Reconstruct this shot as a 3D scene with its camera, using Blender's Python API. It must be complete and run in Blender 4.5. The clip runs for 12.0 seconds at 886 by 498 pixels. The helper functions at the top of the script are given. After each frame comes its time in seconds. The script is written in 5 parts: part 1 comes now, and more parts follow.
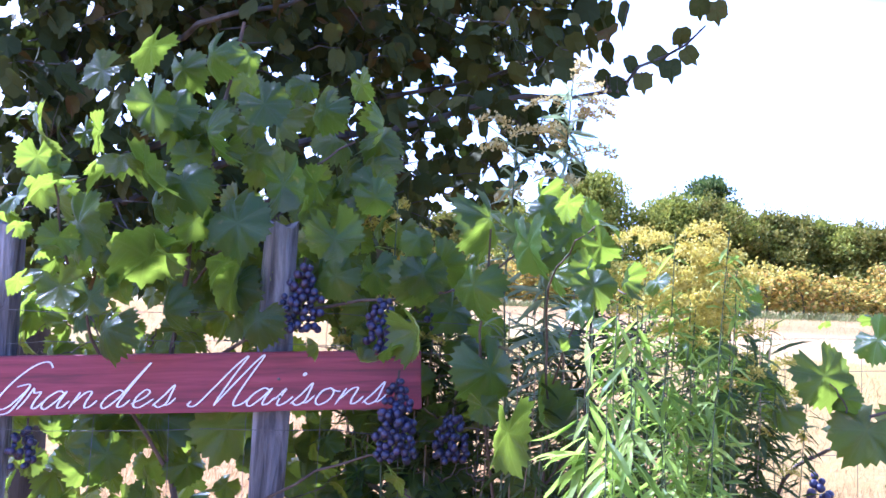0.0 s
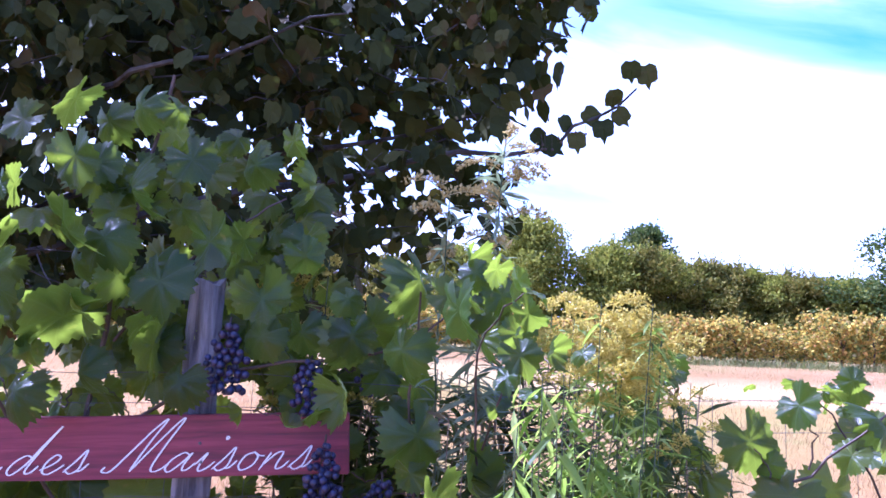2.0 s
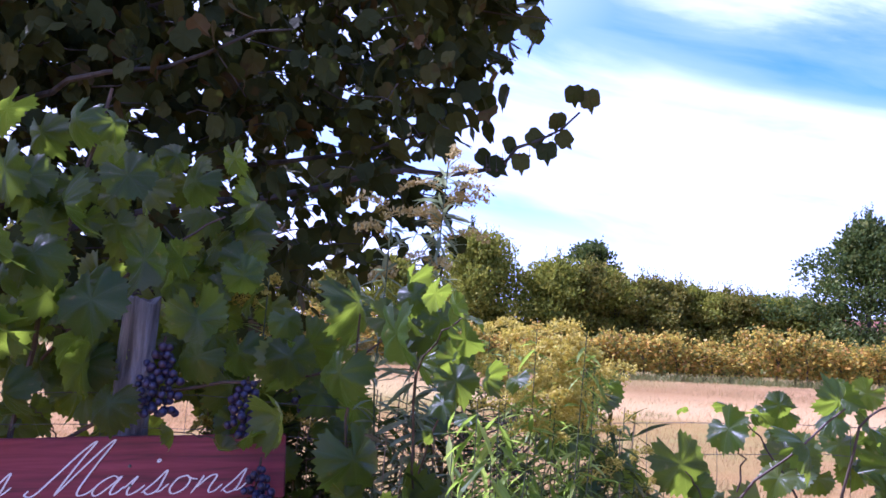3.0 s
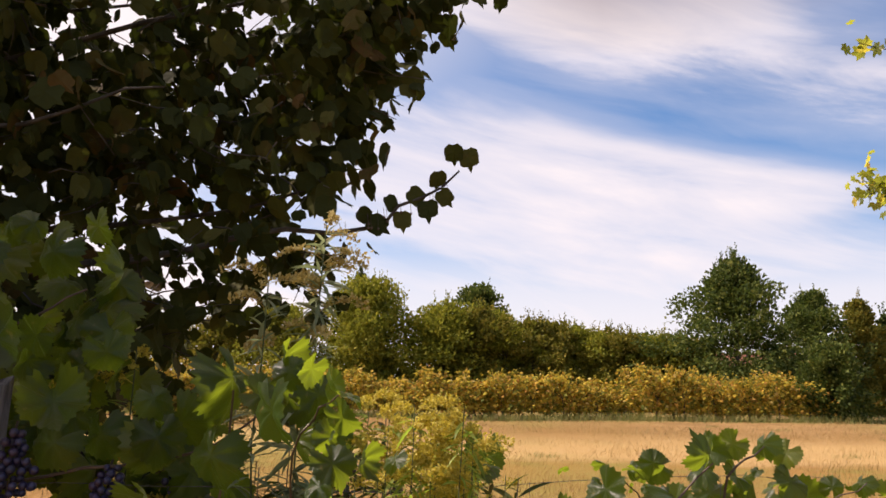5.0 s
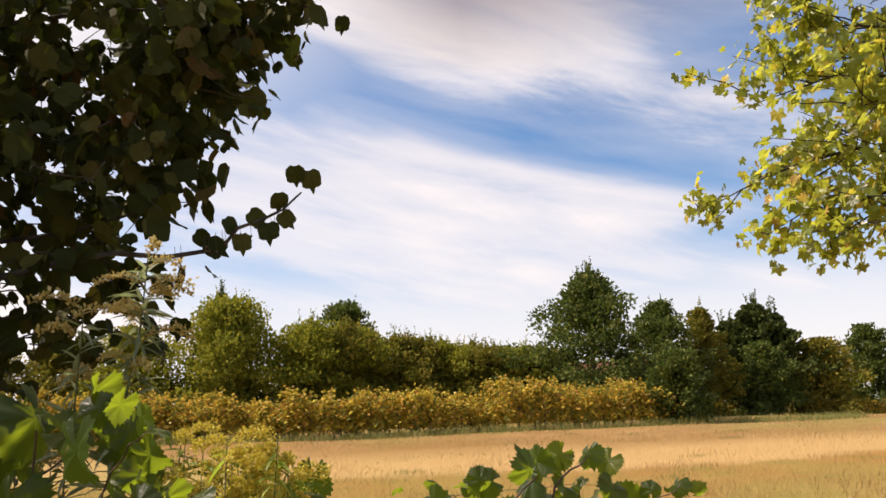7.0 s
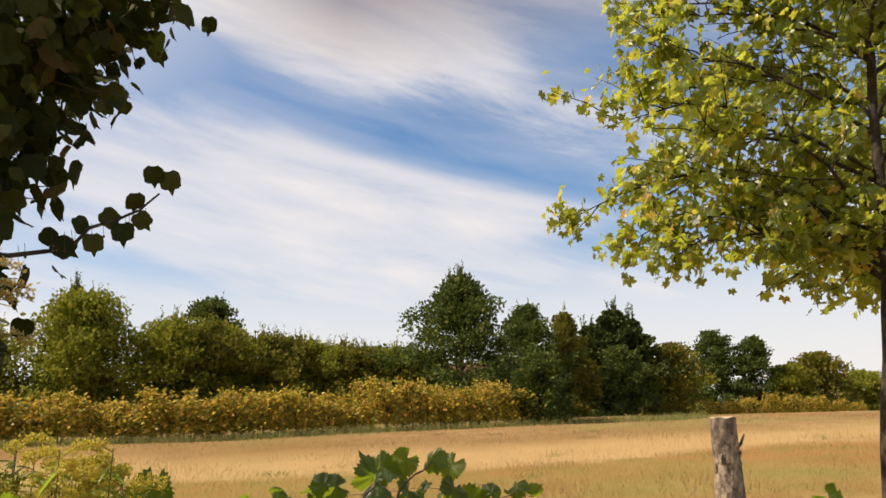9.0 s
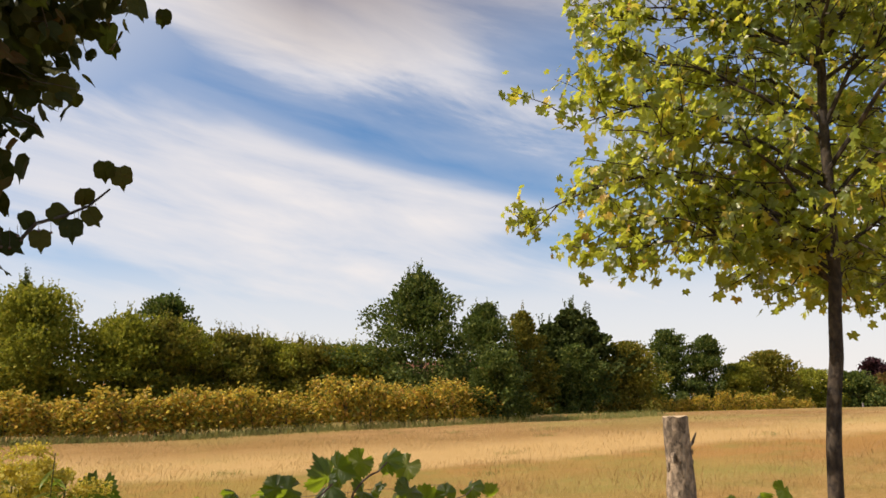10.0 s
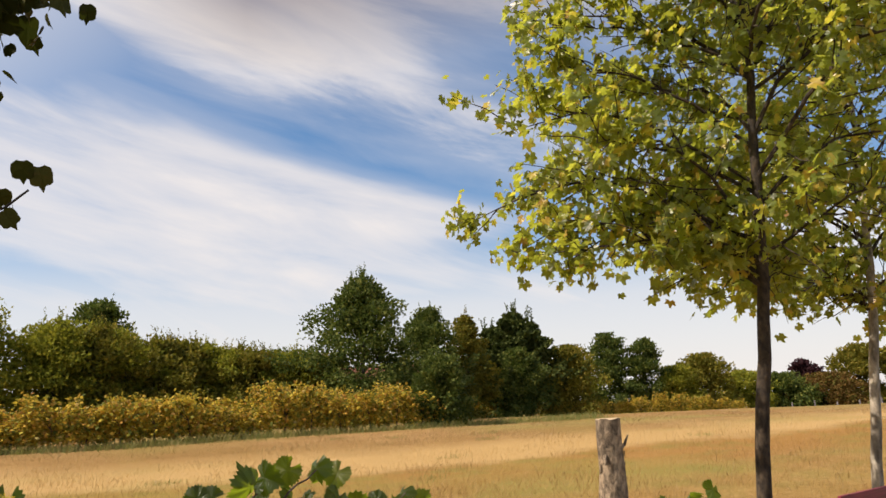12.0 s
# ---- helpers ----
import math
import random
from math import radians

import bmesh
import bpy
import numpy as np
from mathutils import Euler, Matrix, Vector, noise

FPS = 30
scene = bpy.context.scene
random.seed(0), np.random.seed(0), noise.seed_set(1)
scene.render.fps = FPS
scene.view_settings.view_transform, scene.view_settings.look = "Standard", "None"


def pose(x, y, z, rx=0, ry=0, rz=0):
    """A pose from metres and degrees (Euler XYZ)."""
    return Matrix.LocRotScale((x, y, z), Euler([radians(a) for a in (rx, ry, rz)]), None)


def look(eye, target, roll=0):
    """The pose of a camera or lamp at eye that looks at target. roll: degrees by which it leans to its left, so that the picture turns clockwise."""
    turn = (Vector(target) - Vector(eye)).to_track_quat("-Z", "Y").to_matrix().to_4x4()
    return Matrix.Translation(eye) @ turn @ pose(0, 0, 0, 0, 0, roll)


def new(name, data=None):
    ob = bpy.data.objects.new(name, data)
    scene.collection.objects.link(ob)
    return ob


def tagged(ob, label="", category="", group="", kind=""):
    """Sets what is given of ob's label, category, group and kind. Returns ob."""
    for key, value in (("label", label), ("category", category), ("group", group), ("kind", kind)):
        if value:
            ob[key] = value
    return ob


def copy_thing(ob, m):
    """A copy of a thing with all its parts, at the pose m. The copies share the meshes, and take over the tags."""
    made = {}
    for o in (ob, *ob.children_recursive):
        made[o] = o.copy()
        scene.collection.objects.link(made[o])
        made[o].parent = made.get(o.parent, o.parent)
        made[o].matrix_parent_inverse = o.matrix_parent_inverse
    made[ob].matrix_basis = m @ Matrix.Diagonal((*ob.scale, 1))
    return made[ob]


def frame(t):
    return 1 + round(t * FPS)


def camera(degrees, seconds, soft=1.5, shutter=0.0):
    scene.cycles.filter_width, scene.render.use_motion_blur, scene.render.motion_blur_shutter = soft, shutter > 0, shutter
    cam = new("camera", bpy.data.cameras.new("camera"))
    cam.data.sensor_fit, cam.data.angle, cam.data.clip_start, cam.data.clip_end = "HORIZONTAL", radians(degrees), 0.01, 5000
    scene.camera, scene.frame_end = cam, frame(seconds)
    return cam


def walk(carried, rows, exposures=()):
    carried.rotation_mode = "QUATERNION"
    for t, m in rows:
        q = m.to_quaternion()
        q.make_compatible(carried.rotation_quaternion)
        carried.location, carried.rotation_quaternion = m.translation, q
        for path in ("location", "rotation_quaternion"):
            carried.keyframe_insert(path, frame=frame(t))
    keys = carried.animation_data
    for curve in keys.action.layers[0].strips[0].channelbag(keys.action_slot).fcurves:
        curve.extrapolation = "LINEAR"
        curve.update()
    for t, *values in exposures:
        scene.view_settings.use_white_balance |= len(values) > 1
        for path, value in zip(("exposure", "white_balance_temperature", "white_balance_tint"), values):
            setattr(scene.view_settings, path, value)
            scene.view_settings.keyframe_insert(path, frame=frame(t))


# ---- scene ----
cam = camera(59.67, 12.0, 1.6)
# seconds, eye, yaw, pitch, roll
PATH = [
    (0.0, -0.1636, 0.1233, 1.4172, 0.020, 2.648, 2.338),
    (0.5, -0.1561, 0.1273, 1.4248, -1.019, 3.662, 2.517),
    (1.0, -0.1498, 0.1330, 1.4369, -2.054, 4.719, 2.713),
    (1.5, -0.1454, 0.1321, 1.4445, -3.728, 5.248, 2.657),
    (2.0, -0.1423, 0.1350, 1.4531, -4.086, 6.040, 2.757),
    (2.5, -0.1365, 0.1324, 1.4631, -5.625, 7.043, 2.903),
    (3.0, -0.1297, 0.1298, 1.4705, -7.908, 7.209, 3.256),
    (5.0, -0.1123, 0.1291, 1.5160, -16.116, 10.785, 0.976),
    (5.5, -0.0868, 0.1071, 1.5213, -18.999, 11.210, 0.855),
    (6.0, -0.0733, 0.1020, 1.5252, -21.760, 11.710, 0.162),
    (6.5, -0.0524, 0.0942, 1.5272, -23.748, 12.188, -0.622),
    (7.0, -0.0478, 0.0908, 1.5283, -26.199, 11.939, -1.757),
    (9.0, -0.0411, 0.0075, 1.5436, -35.643, 11.676, -1.681),
    (9.5, -0.0436, 0.0022, 1.5450, -37.020, 11.513, -1.568),
    (10.0, -0.0318, 0.0080, 1.5492, -38.677, 11.445, -1.792),
    (10.5, -0.0248, 0.0095, 1.5473, -39.950, 11.157, -2.140),
    (11.0, -0.0174, 0.0067, 1.5520, -41.533, 11.481, -1.986),
    (11.5, -0.0110, 0.0021, 1.5509, -42.353, 11.566, -2.446),
    (12.0, -0.0000, 0.0000, 1.5500, -42.964, 11.613, -2.538),
]
EXPOSURES = [(0.0, 2.12, 4400, 35), (1.5, 1.92, 4350, 44), (2.5, 1.4, 4600, 52), (3.2, 1.0, 4900, 48), (5.0, 0.42, 7250, 26), (7.0, 0.45, 7350, 21), (9.0, 0.27, 7250, 17), (12.0, 0.25, 7300, 17)]
walk(cam, [(t, pose(x, y, z) @ pose(0, 0, 0, 0, 0, yaw) @ pose(0, 0, 0, 90 + pitch) @ pose(0, 0, 0, 0, 0, roll)) for t, x, y, z, yaw, pitch, roll in PATH], EXPOSURES)

# ---- light ----
SUN_AZ, SUN_EL = -62.0, 50.0
world = bpy.data.worlds.new("sky")
scene.world = world
world.use_nodes = True


def link(tree, a, b):
    tree.links.new(a, b)


def node(tree, kind, **settings):
    n = tree.nodes.new(kind)
    for key, value in settings.items():
        if key in n.inputs:
            n.inputs[key].default_value = value
    return n


def math_node(tree, op, a, b):
    n = tree.nodes.new("ShaderNodeMath")
    n.operation = op
    for slot, value in ((0, a), (1, b)):
        if isinstance(value, (int, float)):
            n.inputs[slot].default_value = value
        else:
            link(tree, value, n.inputs[slot])
    return n.outputs[0]


def ramp(tree, fac, stops):
    n = tree.nodes.new("ShaderNodeValToRGB")
    while len(n.color_ramp.elements) < len(stops):
        n.color_ramp.elements.new(0.5)
    for e, (p, c) in zip(n.color_ramp.elements, stops):
        e.position, e.color = p, (*c, 1)
    link(tree, fac, n.inputs[0])
    return n.outputs[0]


def mix(tree, fac, a, b, blend="MIX"):
    n = tree.nodes.new("ShaderNodeMix")
    n.data_type, n.blend_type = "RGBA", blend
    for slot, value in ((0, fac), (6, a), (7, b)):
        if isinstance(value, (int, float)):
            n.inputs[slot].default_value = value
        elif isinstance(value, tuple):
            n.inputs[slot].default_value = (*value, 1)
        else:
            link(tree, value, n.inputs[slot])
    return n.outputs[2]


def build_sky():
    t = world.node_tree
    t.nodes.clear()
    sky = t.nodes.new("ShaderNodeTexSky")
    sky.sky_type, sky.sun_disc = "NISHITA", False
    sky.sun_elevation, sky.sun_rotation = radians(SUN_EL), radians(SUN_AZ) % (2 * math.pi)
    sky.air_density, sky.dust_density, sky.ozone_density = 1.0, 0.4, 2.0
    way = t.nodes.new("ShaderNodeTexCoord").outputs["Generated"]
    sep = t.nodes.new("ShaderNodeSeparateXYZ")
    link(t, way, sep.inputs[0])
    x, y, z = sep.outputs
    across = math_node(t, "SUBTRACT", math_node(t, "MULTIPLY", x, 0.75), math_node(t, "MULTIPLY", y, 0.66))
    tilt = math_node(t, "ADD", z, math_node(t, "MULTIPLY", across, 0.27))
    comb = t.nodes.new("ShaderNodeCombineXYZ")
    link(t, math_node(t, "ADD", math_node(t, "MULTIPLY", across, 1.3), 3.7), comb.inputs[0])
    link(t, math_node(t, "MULTIPLY", tilt, 5.5), comb.inputs[1])
    big = node(t, "ShaderNodeTexNoise", Scale=1.0, Detail=6.0, Roughness=0.46, Distortion=0.35)
    link(t, comb.outputs[0], big.inputs["Vector"])
    # a long blue gap between the streaks; higher up, grey added for lens-edge darkening
    wisp_at = t.nodes.new("ShaderNodeCombineXYZ")
    link(t, math_node(t, "MULTIPLY", across, 3.4), wisp_at.inputs[0])
    link(t, math_node(t, "MULTIPLY", tilt, 15.0), wisp_at.inputs[1])
    wisp = node(t, "ShaderNodeTexNoise", Scale=1.0, Detail=9.0, Roughness=0.6, Distortion=0.5)
    link(t, wisp_at.outputs[0], wisp.inputs["Vector"])
    ragged = math_node(t, "ADD", tilt, math_node(t, "MULTIPLY", math_node(t, "SUBTRACT", wisp.outputs[0], 0.5), 0.075))
    gap = ramp(t, ragged, [(0.262, (0, 0, 0)), (0.292, (1, 1, 1)), (0.33, (1, 1, 1)), (0.385, (0, 0, 0))])
    gap = math_node(t, "MULTIPLY", gap, ramp(t, math_node(t, "ADD", across, 0.5), [(0.05, (0.1, 0.1, 0.1)), (0.2, (0.45, 0.45, 0.45)), (0.36, (1, 1, 1)), (0.56, (0.9, 0.9, 0.9)), (0.8, (0, 0, 0))]))
    thick = math_node(t, "ADD", math_node(t, "SUBTRACT", big.outputs[0], math_node(t, "MULTIPLY", gap, 0.2)), 0.02)
    thick = math_node(t, "ADD", thick, math_node(t, "MULTIPLY", math_node(t, "SUBTRACT", wisp.outputs[0], 0.5), 0.34))
    grey = math_node(t, "MULTIPLY", ramp(t, math_node(t, "ADD", z, math_node(t, "MULTIPLY", math_node(t, "SUBTRACT", big.outputs[0], 0.5), 0.12)), [(0.42, (0, 0, 0)), (0.52, (0.85, 0.85, 0.85)), (0.75, (0.2, 0.2, 0.2))]),
                     ramp(t, math_node(t, "ADD", across, 0.5), [(0.12, (0, 0, 0)), (0.3, (1, 1, 1)), (0.9, (0.2, 0.2, 0.2))]))
    veil = ramp(t, thick, [(0.30, (0.03, 0.03, 0.03)), (0.45, (0.27, 0.27, 0.27)), (0.55, (0.68, 0.68, 0.68)), (0.68, (1, 1, 1))])
    # the clouds thin out to clear blue sky towards the south
    veil = math_node(t, "MULTIPLY", veil, ramp(t, y, [(0.0, (0.2, 0.2, 0.2)), (0.27, (1, 1, 1))]))
    haze = ramp(t, z, [(0.0, (1, 1, 1)), (0.13, (0.72, 0.72, 0.72)), (0.24, (0.0, 0.0, 0.0))])
    a, e = radians(SUN_AZ), radians(SUN_EL)
    near_sun = t.nodes.new("ShaderNodeVectorMath")
    near_sun.operation = "DOT_PRODUCT"
    link(t, way, near_sun.inputs[0])
    near_sun.inputs[1].default_value = (math.sin(a) * math.cos(e), math.cos(a) * math.cos(e), math.sin(e))
    glare = ramp(t, near_sun.outputs["Value"], [(0.34, (0, 0, 0)), (0.66, (1, 1, 1))])
    veil_f = math_node(t, "MAXIMUM", math_node(t, "MAXIMUM", veil, haze), glare)
    col = mix(t, veil_f, mix(t, 1.0, sky.outputs[0], (0.57, 1.08, 1.4), "MULTIPLY"), (8.3, 8.6, 8.9))
    # this grey stands in for darkening at the lens edge
    col = mix(t, grey, col, (1.9, 1.75, 2.2))
    bg = node(t, "ShaderNodeBackground", Strength=0.085)
    link(t, col, bg.inputs[0])
    out = t.nodes.new("ShaderNodeOutputWorld")
    link(t, bg.outputs[0], out.inputs[0])


build_sky()
sun = bpy.data.lights.new("sun", "SUN")
sun.energy, sun.angle, sun.color = 5.0, radians(0.55), (1.0, 0.93, 0.83)
sun_lamp = new("sun", sun)
az, el = radians(SUN_AZ), radians(SUN_EL)
sun_lamp.matrix_world = look((0, 0, 30), Vector((0, 0, 30)) - Vector((math.sin(az) * math.cos(el), math.cos(az) * math.cos(el), math.sin(el))))


# ---- materials ----
def material(name):
    m = bpy.data.materials.new(name)
    m.use_nodes = True
    t = m.node_tree
    b = t.nodes["Principled BSDF"]
    return m, t, b


def object_coords(t):
    return t.nodes.new("ShaderNodeTexCoord").outputs["Object"]


def noise_tex(t, vec, scale, detail=4.0, rough=0.55, distortion=0.0):
    n = node(t, "ShaderNodeTexNoise", Scale=scale, Detail=detail, Roughness=rough, Distortion=distortion)
    link(t, vec, n.inputs["Vector"])
    return n.outputs[0]


def bump(t, b, height, strength, distance):
    n = node(t, "ShaderNodeBump", Strength=strength, Distance=distance)
    link(t, height, n.inputs["Height"])
    link(t, n.outputs[0], b.inputs["Normal"])


def leaf_material(name, stops, trans, rough=0.45, through_light=0.45, spots=None, grain=60.0, veins=False, gloss=0.5, drift=False, shine=0.55):
    """Leaf blade: colour varies from leaf to leaf and over the blade, light shines through."""
    m, t, b = material(name)
    vec = object_coords(t)
    info = t.nodes.new("ShaderNodeObjectInfo").outputs["Random"]
    isle = t.nodes.new("ShaderNodeNewGeometry").outputs["Random Per Island"]
    pick = math_node(t, "FRACT", math_node(t, "ADD", info, isle), 0.0)
    wobble = noise_tex(t, vec, grain * 0.3, 3.0)
    pick = math_node(t, "ADD", pick, math_node(t, "MULTIPLY", math_node(t, "SUBTRACT", wobble, 0.5), 0.35))
    col = ramp(t, pick, stops)
    fine = noise_tex(t, vec, grain, 5.0)
    col = mix(t, 0.35, col, ramp(t, fine, [(0.3, (0.45, 0.45, 0.45)), (0.7, (1, 1, 1))]), "MULTIPLY")
    if spots:
        blot = ramp(t, noise_tex(t, vec, grain * 0.55, 2.0), [(0.66, (0, 0, 0)), (0.72, (1, 1, 1))])
        col = mix(t, blot, col, spots)
    if drift:
        # broad patches: rusty seed heads, and greener regrowth
        col = mix(t, ramp(t, noise_tex(t, vec, 0.075, 5.0, 0.6, 0.6), [(0.46, (0, 0, 0)), (0.6, (0.75, 0.75, 0.75))]), col, (0.36, 0.20, 0.07))
        col = mix(t, ramp(t, noise_tex(t, vec, 0.16, 5.0, 0.65), [(0.52, (0, 0, 0)), (0.66, (0.6, 0.6, 0.6))]), col, (0.20, 0.17, 0.05))
        col = meadow_strips(t, vec, col)
    relief = fine
    if veins:
        sep = t.nodes.new("ShaderNodeSeparateXYZ")
        link(t, vec, sep.inputs[0])
        x, y = sep.outputs[0], sep.outputs[1]
        turn = math_node(t, "DIVIDE", math_node(t, "ARCTAN2", x, y), 1.06)
        off = math_node(t, "ABSOLUTE", math_node(t, "SUBTRACT", math_node(t, "FRACT", math_node(t, "ADD", turn, 0.5), 0.0), 0.5), 0.0)
        far = math_node(t, "POWER", math_node(t, "ADD", math_node(t, "MULTIPLY", x, x), math_node(t, "MULTIPLY", y, y)), 0.5)
        side = math_node(t, "MULTIPLY", off, far)
        rib = ramp(t, side, [(0.004, (1, 1, 1)), (0.016, (0, 0, 0))])
        cross = math_node(t, "ABSOLUTE", math_node(t, "SUBTRACT", math_node(t, "FRACT", math_node(t, "SUBTRACT", math_node(t, "MULTIPLY", far, 7.0), math_node(t, "MULTIPLY", off, 3.2)), 0.0), 0.5), 0.0)
        minor = ramp(t, cross, [(0.02, (0.55, 0.55, 0.55)), (0.08, (0, 0, 0))])
        lines = math_node(t, "MAXIMUM", rib, minor)
        col = mix(t, math_node(t, "MULTIPLY", lines, 0.14), col, (0.16, 0.22, 0.07))
        relief = math_node(t, "SUBTRACT", fine, lines)
    link(t, col, b.inputs["Base Color"])
    b.inputs["Roughness"].default_value = rough
    b.inputs["Specular IOR Level"].default_value = gloss
    bump(t, b, relief, 0.35, 0.002)
    tr = t.nodes.new("ShaderNodeBsdfTranslucent")
    link(t, mix(t, shine, col, trans), tr.inputs[0])
    add = t.nodes.new("ShaderNodeMixShader")
    add.inputs[0].default_value = through_light
    link(t, b.outputs[0], add.inputs[1])
    link(t, tr.outputs[0], add.inputs[2])
    link(t, add.outputs[0], t.nodes["Material Output"].inputs[0])
    return m


def bark_material(name, dark, light, scale=18.0, stretch=0.25, depth=0.012):
    m, t, b = material(name)
    mp = t.nodes.new("ShaderNodeMapping")
    mp.inputs["Scale"].default_value = (1, 1, stretch)
    link(t, object_coords(t), mp.inputs[0])
    a = noise_tex(t, mp.outputs[0], scale, 6.0, 0.65, 0.4)
    patch = noise_tex(t, mp.outputs[0], scale * 0.25, 3.0)
    col = ramp(t, a, [(0.3, dark), (0.68, light)])
    col = mix(t, 0.75, col, ramp(t, patch, [(0.38, (0.25, 0.25, 0.25)), (0.6, (1, 1, 1))]), "MULTIPLY")
    link(t, col, b.inputs["Base Color"])
    b.inputs["Roughness"].default_value = 0.9
    bump(t, b, a, 0.9, depth)
    return m


def stem_material(name, a, c):
    m, t, b = material(name)
    link(t, ramp(t, noise_tex(t, object_coords(t), 25.0), [(0.35, a), (0.65, c)]), b.inputs["Base Color"])
    b.inputs["Roughness"].default_value = 0.7
    return m


def meadow_strips(t, vec, col):
    """A strip left pale and uncut along the vines, and browner mown ground with green regrowth on the near side of it."""
    sep = t.nodes.new("ShaderNodeSeparateXYZ")
    link(t, vec, sep.inputs[0])
    across = math_node(t, "ADD", sep.outputs[1], math_node(t, "MULTIPLY", sep.outputs[0], 0.44))
    across = math_node(t, "ADD", across, math_node(t, "MULTIPLY", math_node(t, "SUBTRACT", noise_tex(t, vec, 0.35, 5.0, 0.6), 0.5), 3.2))
    across = math_node(t, "MULTIPLY", across, 0.02)
    pale = ramp(t, across, [(0.335, (0, 0, 0)), (0.36, (0.55, 0.55, 0.55)), (0.41, (0.5, 0.5, 0.5)), (0.47, (0, 0, 0))])
    mown = ramp(t, across, [(0.25, (0.35, 0.35, 0.35)), (0.31, (0.55, 0.55, 0.55)), (0.34, (0.6, 0.6, 0.6)), (0.352, (0, 0, 0))])
    col = mix(t, pale, col, (0.54, 0.37, 0.16))
    col = mix(t, mown, col, (0.30, 0.155, 0.040))
    regrowth = math_node(t, "MULTIPLY", mown, ramp(t, noise_tex(t, vec, 0.9, 5.0, 0.7), [(0.48, (0, 0, 0)), (0.64, (1, 1, 1))]))
    return mix(t, regrowth, col, (0.18, 0.165, 0.042))


def ground_material():
    m, t, b = material("dry_meadow")
    vec = object_coords(t)
    fine = noise_tex(t, vec, 9.0, 8.0, 0.7)
    mid = noise_tex(t, vec, 0.8, 8.0, 0.72)
    large = noise_tex(t, vec, 0.09, 4.0, 0.55)
    straw = ramp(t, fine, [(0.3, (0.17, 0.095, 0.036)), (0.5, (0.34, 0.205, 0.086)), (0.72, (0.5, 0.345, 0.175))])
    tan = mix(t, ramp(t, mid, [(0.42, (0, 0, 0)), (0.62, (0.8, 0.8, 0.8))]), straw, (0.19, 0.108, 0.04))
    green = ramp(t, large, [(0.46, (0, 0, 0)), (0.64, (0.65, 0.65, 0.65))])
    rust = ramp(t, noise_tex(t, vec, 0.06, 4.0), [(0.38, (0, 0, 0)), (0.56, (0.85, 0.85, 0.85))])
    tan = mix(t, rust, tan, (0.23, 0.135, 0.045))
    tan = meadow_strips(t, vec, tan)
    link(t, mix(t, green, tan, (0.20, 0.20, 0.05)), b.inputs["Base Color"])
    b.inputs["Roughness"].default_value = 1.0
    b.inputs["Specular IOR Level"].default_value = 0.1
    bump(t, b, fine, 0.8, 0.05)
    return m


def red_paint():
    m, t, b = material("red_painted_wood")
    mp = t.nodes.new("ShaderNodeMapping")
    mp.inputs["Scale"].default_value = (1.2, 9.0, 22.0)
    link(t, object_coords(t), mp.inputs[0])
    grain = noise_tex(t, mp.outputs[0], 3.0, 7.0, 0.62, 0.7)
    worn = noise_tex(t, mp.outputs[0], 6.0, 3.0)
    col = ramp(t, grain, [(0.32, (0.09, 0.012, 0.022)), (0.52, (0.195, 0.022, 0.042)), (0.75, (0.28, 0.045, 0.07))])
    col = mix(t, ramp(t, worn, [(0.66, (0, 0, 0)), (0.72, (0.6, 0.6, 0.6))]), col, (0.12, 0.03, 0.03))
    link(t, col, b.inputs["Base Color"])
    b.inputs["Roughness"].default_value = 0.55
    bump(t, b, grain, 0.5, 0.003)
    return m


def plain(name, color, rough=0.5, metal=0.0, vary=0.25, scale=40.0):
    m, t, b = material(name)
    n = noise_tex(t, object_coords(t), scale)
    dim = tuple(c * (1 - vary) for c in color)
    link(t, ramp(t, n, [(0.35, dim), (0.65, color)]), b.inputs["Base Color"])
    b.inputs["Roughness"].default_value, b.inputs["Metallic"].default_value = rough, metal
    bump(t, b, n, 0.3, 0.001)
    return m


def grape_material():
    m, t, b = material("blue_grape_skin")
    info = t.nodes.new("ShaderNodeObjectInfo").outputs["Random"]
    bloom = noise_tex(t, object_coords(t), 120.0, 3.0)
    skin = ramp(t, info, [(0.0, (0.012, 0.010, 0.035)), (0.6, (0.022, 0.020, 0.065)), (1.0, (0.035, 0.018, 0.05))])
    link(t, mix(t, ramp(t, bloom, [(0.4, (0, 0, 0)), (0.75, (0.4, 0.4, 0.4))]), skin, (0.045, 0.05, 0.11)), b.inputs["Base Color"])
    b.inputs["Roughness"].default_value = 0.42
    return m


GREEN = leaf_material("vine_leaf", [(0.0, (0.008, 0.020, 0.007)), (0.45, (0.015, 0.036, 0.010)), (0.8, (0.028, 0.054, 0.013)), (1.0, (0.09, 0.105, 0.022))], (0.46, 0.62, 0.035), 0.36, 0.34, (0.13, 0.10, 0.035), 9.0, True, 0.28, False, 0.85)
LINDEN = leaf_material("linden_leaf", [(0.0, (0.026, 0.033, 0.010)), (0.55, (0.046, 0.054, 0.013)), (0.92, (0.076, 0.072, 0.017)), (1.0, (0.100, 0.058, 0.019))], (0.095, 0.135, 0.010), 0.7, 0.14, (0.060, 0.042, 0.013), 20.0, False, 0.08)
